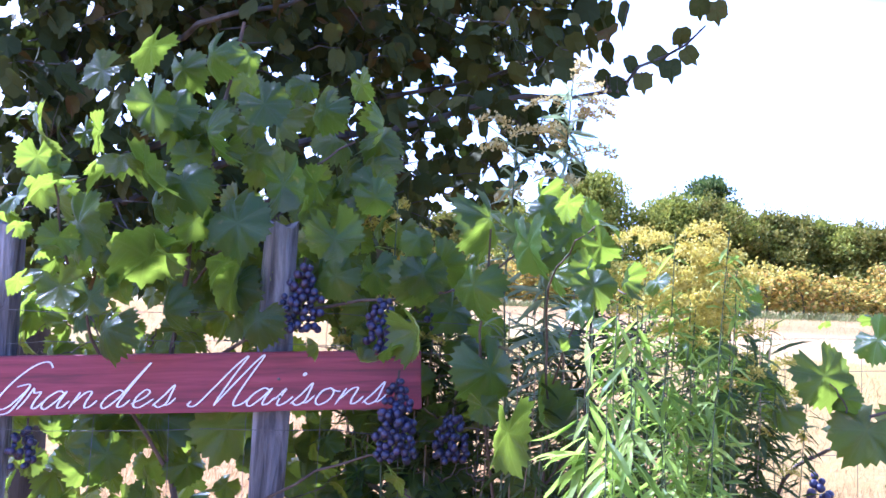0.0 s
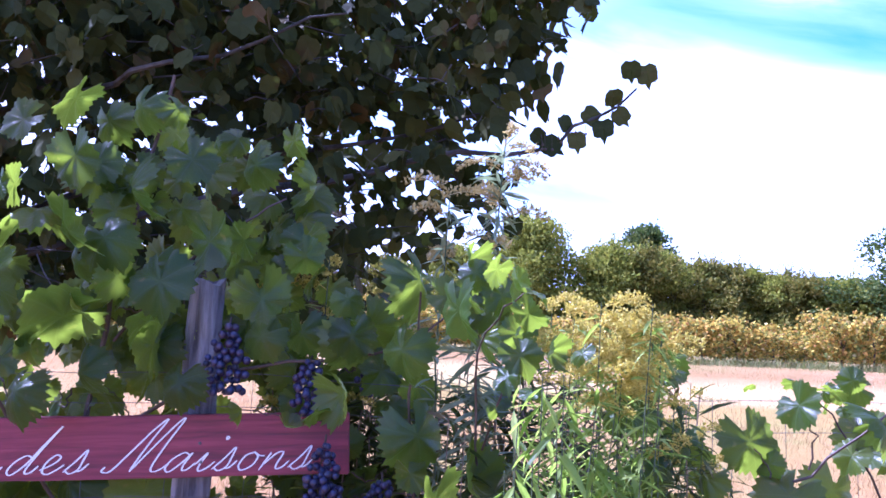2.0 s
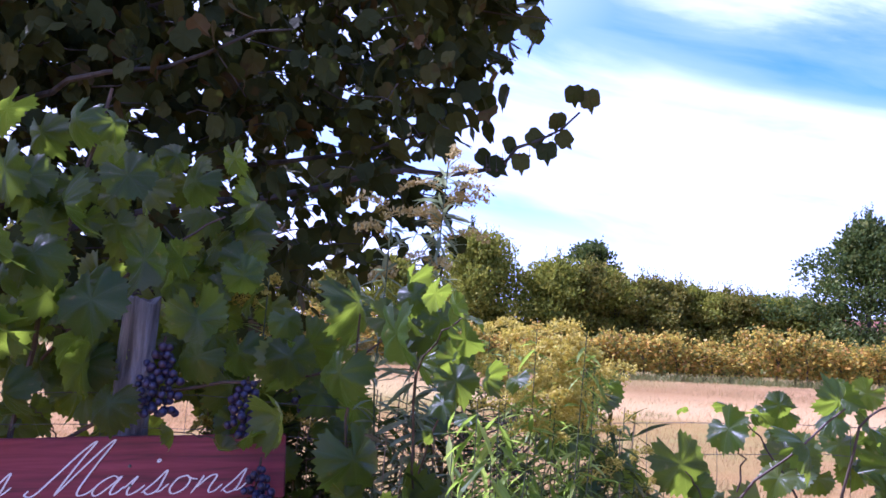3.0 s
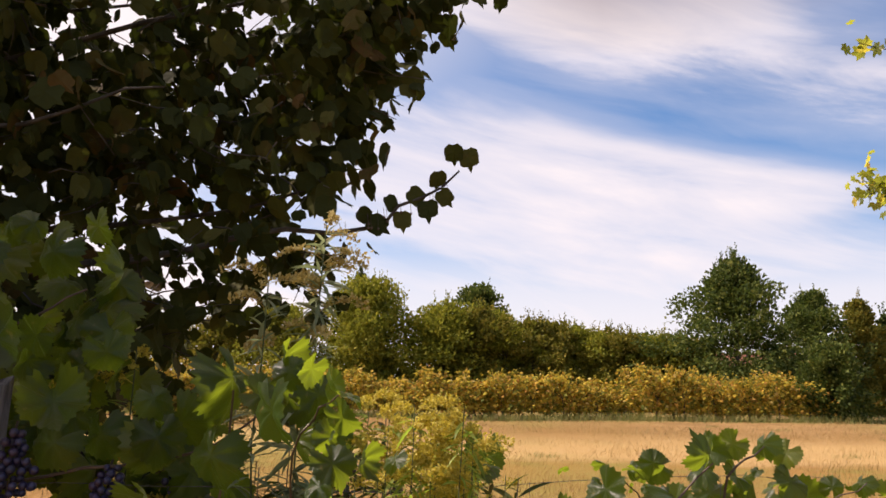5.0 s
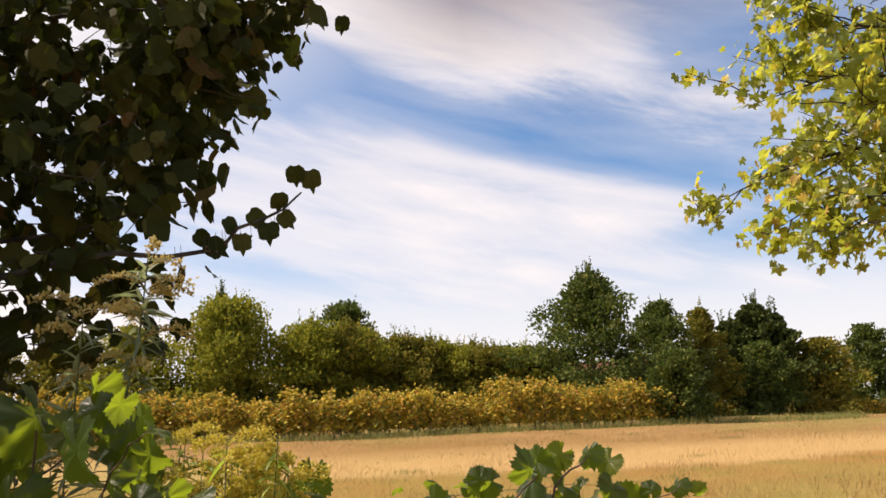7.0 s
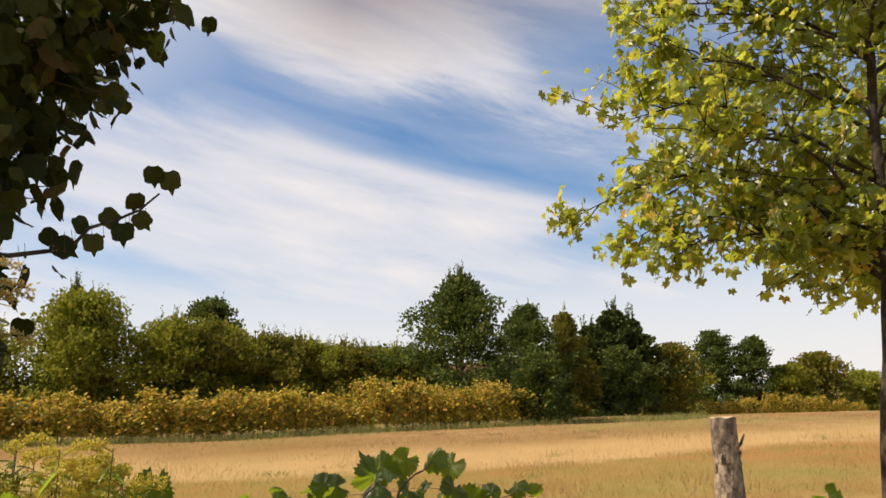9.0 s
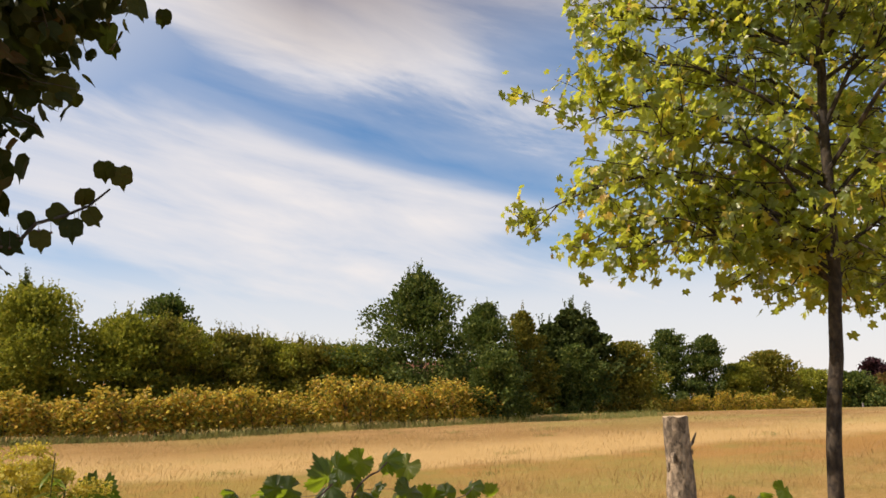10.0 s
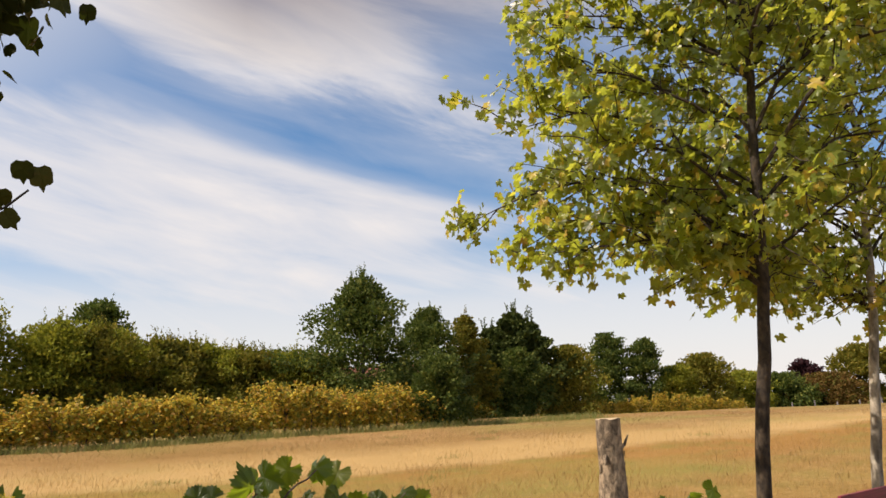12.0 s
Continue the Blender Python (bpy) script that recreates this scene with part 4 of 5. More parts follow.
def bark_stake():
    rng = np.random.default_rng(8)
    thing = empty("fence_stake", (2.355, 1.70, 0), "sawn log stake with peeling bark and a pale cut top", "fence post", "fence posts")
    n, sides = 22, 16
    v, f = tube(wavy((0.0, 0, -0.25), (0.0, 0, 1.485), n, 0.004, rng), 0.046 + 0.003 * rng.normal(size=n) * 0.6, sides, False)
    v += rng.normal(0, 0.0018, v.shape)
    part("shaft", quick_mesh("shaft", v, f, STAKE_BARK, True), thing)
    ring = v[-sides:]
    c = ring.mean(axis=0) + np.array([0, 0, 0.003])
    cv = np.concatenate([ring, [c]])
    part("cut_top", quick_mesh("cut_top", cv, [(k, (k + 1) % sides, sides) for k in range(sides)], CUT_WOOD), thing, "pale sawn wood")
    for x, z, dx, dz in ((0.04, 1.375, 0.045, 0.05), (-0.045, 1.36, -0.02, -0.03)):
        v, f = tube([(x, -0.01, z), (x + dx * 0.6, -0.015, z + dz * 0.35), (x + dx, -0.02, z + dz)], [0.009, 0.006, 0.003], 6)
        part("twig_stub", quick_mesh("twig_stub", v, f, STAKE_BARK), thing)
    for k in range(16):
        a = rng.uniform(2.6, 6.2)
        z = rng.uniform(1.0, 1.44)
        h = rng.uniform(0.012, 0.04)
        pts = [((0.0475) * math.cos(a + da), 0.0475 * math.sin(a + da), z + dz) for da, dz in ((-0.14, 0), (0.12, 0.006), (0.1, h), (-0.12, h * 0.85))]
        out = [(p[0] * 1.05, p[1] * 1.05, p[2]) for p in pts]
        v = np.array(pts + out)
        f = [(4, 5, 6), (4, 6, 7), (0, 1, 5), (0, 5, 4), (1, 2, 6), (1, 6, 5), (2, 3, 7), (2, 7, 6), (3, 0, 4), (3, 4, 7)]
        part("bark_flake", quick_mesh("bark_flake", v, f, STAKE_BARK), thing, "loose flaking bark")


bark_stake()


def wire_fence():
    thing = empty("wire_fence", (0, 1.745, 0), "rusty galvanised wire mesh strung along the fence posts", "fence")
    rng = np.random.default_rng(5)
    for z0 in (1.335, 1.27, 1.09, 0.93, 0.76):
        p = np.stack([np.linspace(-2.2, 1.36, 42), np.zeros(42), z0 + 0.012 * np.sin(np.linspace(0, 16, 42)) + rng.normal(0, 0.003, 42)], 1)
        v, f = tube(p, np.full(42, 0.0007), 5, False)
        part("wire", quick_mesh("wire", v, f, WIRE), thing)
    shape = None
    for k in range(21):
        x = -2.0 + 0.16 * k
        v, f = tube(wavy((0, 0, 0.55), (0.0, 0, 1.335), 8, 0.004, rng), np.full(8, 0.0006), 4, False)
        shape = quick_mesh("stay_wire", v, f, WIRE)
        part("stay_wire", shape, thing, "", pose(x, 0.003, 0))


wire_fence()


# ---- sign ----
def bevelled_box(name, size, mat, bevel, jitter=0.0):
    bm = bmesh.new()
    bmesh.ops.create_cube(bm, size=1)
    bmesh.ops.scale(bm, vec=size, verts=bm.verts)
    bmesh.ops.subdivide_edges(bm, edges=[e for e in bm.edges if abs(e.verts[0].co.x - e.verts[1].co.x) > size[0] * 0.5], cuts=24)
    rng = random.Random(4)
    for v in bm.verts:
        v.co.z += rng.uniform(-jitter, jitter)
    bmesh.ops.bevel(bm, geom=[e for e in bm.edges if e.calc_face_angle(0) > 0.5], offset=bevel, segments=2, affect="EDGES")
    me = bpy.data.meshes.new(name)
    bm.to_mesh(me)
    bm.free()
    me.materials.append(mat)
    return me


def smooth_line(pts, per=7):
    p = np.array(pts, float)
    q = np.concatenate([[2 * p[0] - p[1]], p, [2 * p[-1] - p[-2]]])
    out = []
    for i in range(1, len(q) - 2):
        for t in np.linspace(0, 1, per, endpoint=False):
            out.append(0.5 * (2 * q[i] + (q[i + 1] - q[i - 1]) * t + (2 * q[i - 1] - 5 * q[i] + 4 * q[i + 1] - q[i + 2]) * t * t + (3 * q[i] - q[i - 1] - 3 * q[i + 1] + q[i + 2]) * t ** 3))
    out.append(p[-1])
    return np.array(out)


def brush(pts, width):
    """A painted stroke: a thin raised ribbon, broader where the brush goes down."""
    p = smooth_line(pts)
    d = np.gradient(p, axis=0)
    d /= np.maximum(np.linalg.norm(d, axis=1, keepdims=True), 1e-9)
    nrm = np.stack([-d[:, 1], d[:, 0]], 1)
    w = width * (0.62 + 0.5 * np.abs(d[:, 1]))[:, None] * 0.5
    ends = np.minimum(1, np.minimum(np.arange(len(p)), np.arange(len(p))[::-1]) / 2.5 + 0.45)[:, None]
    a, b = p + nrm * w * ends, p - nrm * w * ends
    n = len(p)
    proud = 0.0006 + 0.0008 * np.arange(n) / n
    v = [(x, -h, z) for (x, z), h in zip(a, proud)] + [(x, -h, z) for (x, z), h in zip(b, proud)] + [(x, 0.0008, z) for x, z in a] + [(x, 0.0008, z) for x, z in b]
    f = []
    for i in range(n - 1):
        f += [(i, n + i, n + i + 1), (i, n + i + 1, i + 1), (2 * n + i, i, i + 1), (2 * n + i, i + 1, 2 * n + i + 1), (n + i, 3 * n + i, 3 * n + i + 1), (n + i, 3 * n + i + 1, n + i + 1)]
    return np.array(v), np.array(f)


GLYPHS = {
    "G": [[(112, 112), (95, 128), (62, 120), (20, 82), (-12, 30), (-6, 4), (22, 6), (58, 48), (66, 66)], [(30, 62), (66, 66), (48, 20), (30, -8), (4, -14)]],
    "r": [[(0, 0), (16, 26), (28, 56), (34, 44), (52, 46), (42, 22), (40, 3), (52, 4), (66, 20)]],
    "a": [[(58, 40), (38, 48), (12, 30), (3, 8), (16, 0), (42, 24), (60, 47), (48, 18), (48, 3), (62, 6), (76, 22)]],
    "n": [[(0, 0), (18, 44), (8, 16), (32, 42), (50, 44), (42, 16), (44, 2), (58, 6), (72, 22)]],
    "d": [[(58, 40), (38, 48), (12, 30), (3, 8), (16, 0), (44, 26), (72, 74), (102, 122), (72, 66), (50, 18), (50, 3), (64, 6), (78, 22)]],
    "e": [[(0, 10), (30, 26), (42, 42), (28, 48), (10, 28), (8, 6), (24, 0), (44, 12), (58, 24)]],
    "s": [[(0, 4), (24, 32), (44, 60), (42, 34), (36, 10), (18, 0), (4, 8)], [(30, 6), (44, 8), (60, 26)]],
    "M": [[(0, 16), (-6, 4), (16, 4), (46, 44), (90, 108), (118, 136), (96, 86), (72, 24), (66, 2)], [(66, 2), (104, 62), (146, 124), (162, 136), (140, 80), (120, 22), (122, 2), (142, 6), (162, 24)]],
    "i": [[(0, 16), (24, 46), (12, 14), (16, 0), (34, 8), (50, 24)], [(58, 84), (62, 88), (66, 85), (62, 81), (58, 84)]],
    "o": [[(34, 46), (14, 38), (3, 14), (14, 0), (38, 12), (46, 34), (34, 46), (48, 38), (64, 36)]],
}


def red_sign():
    length, tall, thick = 1.45, 0.121, 0.022
    slope = 3.2
    thing = empty("wooden_sign", (-0.195, 1.735, 1.16), "red painted wooden board sign lettered in white script", "sign")
    board = part("board", bevelled_box("board", (length, thick, tall), RED, 0.0025, 0.0012), thing, "", pose(0, 0, 0, 0, -slope, 0) @ pose(-length / 2, 0, tall / 2))
    unit = 0.000747
    first = -772 * 0.00111
    for ch, at in (("G", -8), ("r", 42), ("a", 104), ("n", 184), ("d", 268), ("e", 352), ("s", 412), ("M", 516), ("a", 668), ("i", 744), ("s", 792), ("o", 856), ("n", 916), ("s", 990)):
        m = pose(0, 0, 0, 0, -slope, 0) @ pose(first + at * unit, -thick / 2 - 0.0008, 0.0125)
        letter = None
        for line in GLYPHS[ch]:
            v, f = brush([((x + 0.34 * (z - 20)) * unit, z * unit) for x, z in line], 0.0031)
            if letter is None:
                letter = part("letter", quick_mesh("letter", v, f, WHITE), thing, "white painted script letter", m)
            else:
                part("stroke", quick_mesh("stroke", v, f, WHITE), letter, "", pose(0, -0.001, 0))
    for x, z in ((-0.293, 0.066), (-0.29, 0.03), (-0.89, 0.07), (-0.885, 0.03)):
        part("nail", ball_mesh("nail", 0.0035, 8, 5, WIRE), thing, "rusty nail head", pose(0, 0, 0, 0, -slope, 0) @ pose(x, -thick / 2, z))


red_sign()


def red_board():
    thing = empty("red_board", (4.99, 1.70, 0.94), "plain red painted board nailed to short posts", "sign")
    part("board", bevelled_box("board", (1.4, 0.022, 0.125), RED, 0.0025, 0.001), thing, "", pose(0, 0, 0, 0, 1.2, 0))


red_board()

# ---- grape vines ----
SUNLIT_LEAVES = [(-0.93, 1.58, 1.67, 0.112), (-0.93, 1.60, 1.58, 0.101), (-0.93, 1.56, 1.62, 0.070), (-0.85, 1.58, 1.50, 0.135), (-0.91, 1.56, 1.46, 0.064), (-0.80, 1.60, 1.64, 0.125), (-0.73, 1.60, 1.60, 0.143), (-0.67, 1.62, 1.59, 0.109), (-0.73, 1.58, 1.44, 0.153), (-0.88, 1.58, 1.38, 0.094), (-0.82, 1.57, 1.36, 0.082), (-0.96, 1.57, 1.39, 0.053), (-0.80, 1.60, 1.30, 0.107), (-0.76, 1.56, 1.38, 0.064), (-0.86, 1.60, 1.68, 0.060), (-0.68, 1.57, 1.45, 0.093)]
SHADED_LEAVES = [(-0.78, 1.68, 1.87, 0.119), (-0.76, 1.67, 1.75, 0.131), (-0.65, 1.68, 1.86, 0.107), (-0.64, 1.65, 1.69, 0.129), (-0.52, 1.62, 1.75, 0.109), (-0.56, 1.60, 1.51, 0.143), (-0.48, 1.62, 1.59, 0.139), (-0.37, 1.60, 1.49, 0.119), (-0.20, 1.58, 1.43, 0.100), (-0.51, 1.60, 1.33, 0.101), (-0.21, 1.58, 1.32, 0.112), (-0.38, 1.66, 1.42, 0.099), (-0.66, 1.66, 1.52, 0.099), (-0.60, 1.66, 1.44, 0.105), (-0.30, 1.66, 1.58, 0.087), (-0.69, 1.62, 1.34, 0.103), (-0.43, 1.68, 1.61, 0.088), (-0.30, 1.68, 1.43, 0.100), (-0.57, 1.66, 1.86, 0.074), (-0.91, 1.75, 1.84, 0.105), (-0.21, 1.60, 1.50, 0.071), (-0.26, 1.58, 1.29, 0.059)]
LOW_LEAVES = [(-0.76, 1.79, 1.10, 0.177), (-0.61, 1.78, 1.09, 0.173), (-0.95, 1.8, 1.03, 0.112), (-0.86, 1.79, 1.02, 0.104), (-0.55, 1.8, 1.04, 0.093), (-0.30, 1.56, 1.27, 0.052), (-0.39, 1.58, 1.29, 0.053), (-0.99, 1.82, 1.07, 0.075), (-0.20, 1.78, 1.21, 0.083), (-0.23, 1.58, 1.05, 0.065), (-0.70, 1.82, 1.00, 0.100)]
MID_LEAVES = [(-0.08, 1.5, 1.53, 0.121), (0.0, 1.45, 1.57, 0.074), (0.0, 1.4, 1.55, 0.061), (-0.02, 1.4, 1.48, 0.107), (-0.11, 1.45, 1.41, 0.096), (0.06, 1.3, 1.53, 0.056), (0.07, 1.25, 1.48, 0.059), (0.06, 1.3, 1.45, 0.061), (0.05, 1.2, 1.42, 0.065), (0.08, 1.15, 1.43, 0.049), (0.05, 1.25, 1.40, 0.05), (0.08, 1.25, 1.51, 0.045), (0.03, 1.35, 1.55, 0.054), (0.12, 1.15, 1.43, 0.037), (-0.03, 1.5, 1.51, 0.077), (0.05, 1.4, 1.51, 0.072)]
UNDER_LEAVES = [(-0.07, 1.5, 1.26, 0.121), (0.03, 1.5, 1.19, 0.121), (-0.08, 1.5, 1.2, 0.066), (-0.05, 1.35, 1.18, 0.118), (0.25, 1.35, 1.35, 0.079), (0.29, 1.35, 1.23, 0.079), (0.31, 1.35, 1.4, 0.049), (0.35, 1.4, 1.29, 0.061), (0.42, 1.45, 1.22, 0.064), (0.21, 1.3, 1.33, 0.047)]
SHOOT_LEAVES = [(0.525, 1.5, 1.275, 0.115), (0.59, 1.45, 1.35, 0.085), (0.68, 1.45, 1.40, 0.048), (0.72, 1.42, 1.33, 0.112), (0.78, 1.42, 1.42, 0.07), (0.71, 1.5, 1.26, 0.066), (0.57, 1.46, 1.19, 0.12), (0.56, 1.5, 1.24, 0.055)]
FAR_LEAVES = [(0.93, 1.62, 1.41, 0.084), (0.98, 1.62, 1.42, 0.072), (1.05, 1.6, 1.42, 0.065), (1.12, 1.62, 1.40, 0.072), (0.89, 1.6, 1.37, 0.071), (1.11, 1.6, 1.34, 0.083), (1.01, 1.65, 1.35, 0.073), (0.78, 1.6, 1.38, 0.071), (0.74, 1.6, 1.37, 0.059), (0.67, 1.6, 1.38, 0.053), (1.27, 1.65, 1.33, 0.055), (1.35, 1.65, 1.33, 0.061), (1.42, 1.65, 1.31, 0.055)]
END_LEAVES = [(3.03, 1.7, 1.17, 0.11), (2.86, 1.7, 1.17, 0.095), (2.66, 1.7, 1.15, 0.08), (0.37, 1.5, 1.41, 0.077), (0.35, 1.52, 1.38, 0.06)]
VINE_MESH = [quick_mesh("leaf", v, f, GREEN, True) for v, f in VINE_T]


def vine_leaf(thing, at, size, rng, droop=0.75, facing=(-0.3, -0.45, 0.6)):
    tip = np.array([[rng.normal(0, 0.5), rng.normal(-0.1, 0.25), -droop + rng.normal(0, 0.35)]])
    face = np.array([facing]) + rng.normal(0, 0.6, (1, 3))
    turn = Matrix(frames_from(tip, face)[0].tolist()).to_4x4()
    base = Vector(thing.location)
    part("leaf", VINE_MESH[int(rng.integers(0, 6))], thing, "", Matrix.Translation(Vector(at) - base) @ turn @ Matrix.Translation((0, -0.08 * size, 0)) @ Matrix.Scale(size * 0.92, 4))


def cane(thing, pts, r0, r1, rng, mat=None):
    p = smooth_line(np.array(pts, float) - np.array(thing.location), 5)
    p[1:-1] += rng.normal(0, 0.003, (len(p) - 2, 3))
    v, f = tube(p, np.linspace(r0, r1, len(p)) * 0.62, 6)
    part("cane", quick_mesh("cane", v, f, mat or CANE), thing)


def fill_leaves(thing, count, box, size, rng, facing=(-0.15, -0.6, 0.5)):
    (x0, x1), (y0, y1), (z0, z1) = box
    for k in range(count):
        x, y, z = rng.uniform(x0, x1), rng.uniform(y0, y1), rng.uniform(z0, z1)
        if y < 1.8 and abs(x + 0.47) < 0.11 and z < 1.55:
            y += 0.16
        vine_leaf(thing, (x, y, z), rng.uniform(*size), rng, 0.75, facing)


def vine_at_sign():
    rng = np.random.default_rng(51)
    thing = empty("grape_vine", (-0.72, 1.86, 0), "leafy green grape vine climbing over the fence and the sign", "vine")
    cane(thing, [(-0.72, 1.86, -0.05), (-0.68, 1.84, 0.6), (-0.75, 1.82, 1.1), (-0.7, 1.78, 1.5), (-0.6, 1.72, 1.95)], 0.016, 0.006, rng)
    cane(thing, [(-0.75, 1.82, 1.0), (-0.9, 1.7, 1.35), (-0.95, 1.62, 1.7)], 0.007, 0.003, rng)
    cane(thing, [(-0.7, 1.8, 1.2), (-0.45, 1.7, 1.35), (-0.15, 1.66, 1.4), (0.0, 1.62, 1.5)], 0.007, 0.003, rng)
    cane(thing, [(-0.7, 1.8, 1.4), (-0.5, 1.7, 1.6), (-0.35, 1.68, 1.7)], 0.006, 0.003, rng)
    cane(thing, [(-0.72, 1.84, 0.8), (-0.45, 1.72, 1.0), (-0.2, 1.7, 1.1)], 0.006, 0.003, rng)
    for x, y, z, s in SUNLIT_LEAVES:
        vine_leaf(thing, (x, y, z), s, rng, 0.7, (-0.55, -0.25, 0.5))
        if x < -0.78 and z > 1.42:
            vine_leaf(thing, (x - 0.03 + rng.normal(0, 0.02), y - 0.03, z + rng.normal(0, 0.04)), s * rng.uniform(0.5, 0.75), rng, 0.5, (-0.6, -0.15, 0.45))
    for x, y, z, s in SHADED_LEAVES + LOW_LEAVES:
        vine_leaf(thing, (x, y, z), s * 0.9, rng, 0.85, (-0.1, -0.7, 0.4))
    fill_leaves(thing, 95, ((-0.76, -0.3), (1.7, 2.0), (1.28, 1.85)), (0.06, 0.11), rng)
    fill_leaves(thing, 22, ((-1.25, -0.78), (1.72, 1.95), (1.25, 1.6)), (0.06, 0.11), rng, (-0.5, -0.2, 0.5))
    fill_leaves(thing, 64, ((-1.25, -0.2), (1.84, 2.15), (0.75, 1.38)), (0.07, 0.12), rng)
    fill_leaves(thing, 80, ((-1.25, -0.1), (1.82, 2.3), (0.65, 1.15)), (0.08, 0.13), rng)
    fill_leaves(thing, 16, ((-0.44, -0.03), (1.8, 2.05), (1.25, 1.58)), (0.05, 0.095), rng)
    fill_leaves(thing, 44, ((-1.2, -0.52), (1.84, 2.1), (1.18, 1.42)), (0.06, 0.1), rng)
    fill_leaves(thing, 44, ((-1.25, -0.3), (1.82, 2.1), (0.85, 1.14)), (0.06, 0.11), rng)
    thin_canes(thing, 46, ((-1.1, -0.1), (1.80, 1.98), (0.95, 1.6)), rng)


def thin_canes(thing, count, box, rng):
    """Fine dark shoots and tendrils crossing each other between the leaves."""
    (x0, x1), (y0, y1), (z0, z1) = box
    for k in range(count):
        a = np.array([rng.uniform(x0, x1), rng.uniform(y0, y1), rng.uniform(z0, z1)])
        d = np.array([np.clip(rng.normal(0, 0.12), -0.2, 0.2), rng.normal(0, 0.03), np.clip(rng.normal(0.02, 0.07), -0.15, 0.1)])
        bow = np.array([0, 0, rng.normal(0, 0.03)])
        cane(thing, [a, a + d * 0.35 + bow, a + d * 0.7 + bow, a + d], 0.0034, 0.0014, rng)


def vine_in_weeds():
    rng = np.random.default_rng(52)
    thing = empty("grape_vine", (0.05, 1.75, 0), "grape vine with sunlit leaves tangled among tall weeds", "vine")
    cane(thing, [(0.05, 1.75, -0.05), (0.02, 1.7, 0.6), (0.04, 1.56, 1.1), (0.02, 1.44, 1.42), (0.07, 1.28, 1.52)], 0.006, 0.002, rng)
    cane(thing, [(0.04, 1.58, 1.05), (0.2, 1.42, 1.3), (0.31, 1.36, 1.4)], 0.005, 0.002, rng)
    cane(thing, [(0.0, 1.7, 0.8), (-0.08, 1.58, 1.2), (-0.08, 1.5, 1.52)], 0.006, 0.003, rng)
    cane(thing, [(0.04, 1.5, 1.25), (0.06, 1.32, 1.4), (0.1, 1.17, 1.42)], 0.003, 0.0015, rng)
    for x, y, z, s in MID_LEAVES:
        vine_leaf(thing, (x, y, z), s * 0.98, rng, 0.6, (-0.4, -0.35, 0.6))
        vine_leaf(thing, (x + rng.normal(0, 0.025), y + 0.03 + abs(rng.normal(0, 0.04)), z + rng.normal(-0.02, 0.03)), s * rng.uniform(0.5, 0.8), rng, 0.6, (-0.4, -0.35, 0.6))
    for x, y, z, s in UNDER_LEAVES:
        vine_leaf(thing, (x, y, z), s, rng)
    thin_canes(thing, 34, ((-0.25, 0.4), (1.66, 1.9), (0.95, 1.36)), rng)
    fill_leaves(thing, 8, ((-0.2, 0.45), (1.72, 1.9), (0.8, 1.15)), (0.07, 0.12), rng)
    fill_leaves(thing, 8, ((-0.3, 0.1), (1.62, 1.8), (1.3, 1.5)), (0.07, 0.12), rng)


def vine_shoot():
    rng = np.random.default_rng(53)
    thing = empty("grape_vine", (0.42, 1.7, 0), "bare brown vine shoot with a few large toothed leaves", "vine")
    cane(thing, [(0.42, 1.7, -0.05), (0.42, 1.62, 0.6), (0.46, 1.54, 1.05), (0.55, 1.5, 1.17), (0.67, 1.46, 1.28), (0.8, 1.43, 1.40)], 0.008, 0.003, rng)
    cane(thing, [(0.55, 1.5, 1.17), (0.56, 1.5, 1.23), (0.53, 1.5, 1.27)], 0.003, 0.002, rng)
    cane(thing, [(0.62, 1.48, 1.24), (0.62, 1.46, 1.3), (0.59, 1.45, 1.35)], 0.003, 0.002, rng)
    for x, y, z, s in SHOOT_LEAVES:
        vine_leaf(thing, (x, y, z), s, rng, 0.6)


def vine_on_wire():
    rng = np.random.default_rng(54)
    thing = empty("grape_vine", (0.95, 1.72, 0), "clump of dark green vine leaves topping the fence wire", "vine")
    cane(thing, [(0.95, 1.72, -0.05), (0.93, 1.7, 0.7), (0.95, 1.62, 1.3), (1.05, 1.6, 1.42)], 0.009, 0.003, rng)
    cane(thing, [(0.94, 1.66, 1.0), (0.8, 1.62, 1.25), (0.7, 1.6, 1.36)], 0.005, 0.002, rng)
    cane(thing, [(0.94, 1.66, 1.05), (1.15, 1.62, 1.25), (1.32, 1.6, 1.34)], 0.005, 0.002, rng)
    for x, y, z, s in FAR_LEAVES:
        vine_leaf(thing, (x, y, z), s * 0.95, rng, 0.3)
        for k in range(2):
            vine_leaf(thing, (x + rng.normal(0, 0.035), y + rng.uniform(0, 0.1), z - rng.uniform(0.0, 0.07)), s * rng.uniform(0.35, 0.6), rng, 0.3)
    fill_leaves(thing, 34, ((0.8, 1.3), (1.6, 1.8), (0.95, 1.32)), (0.07, 0.12), rng)


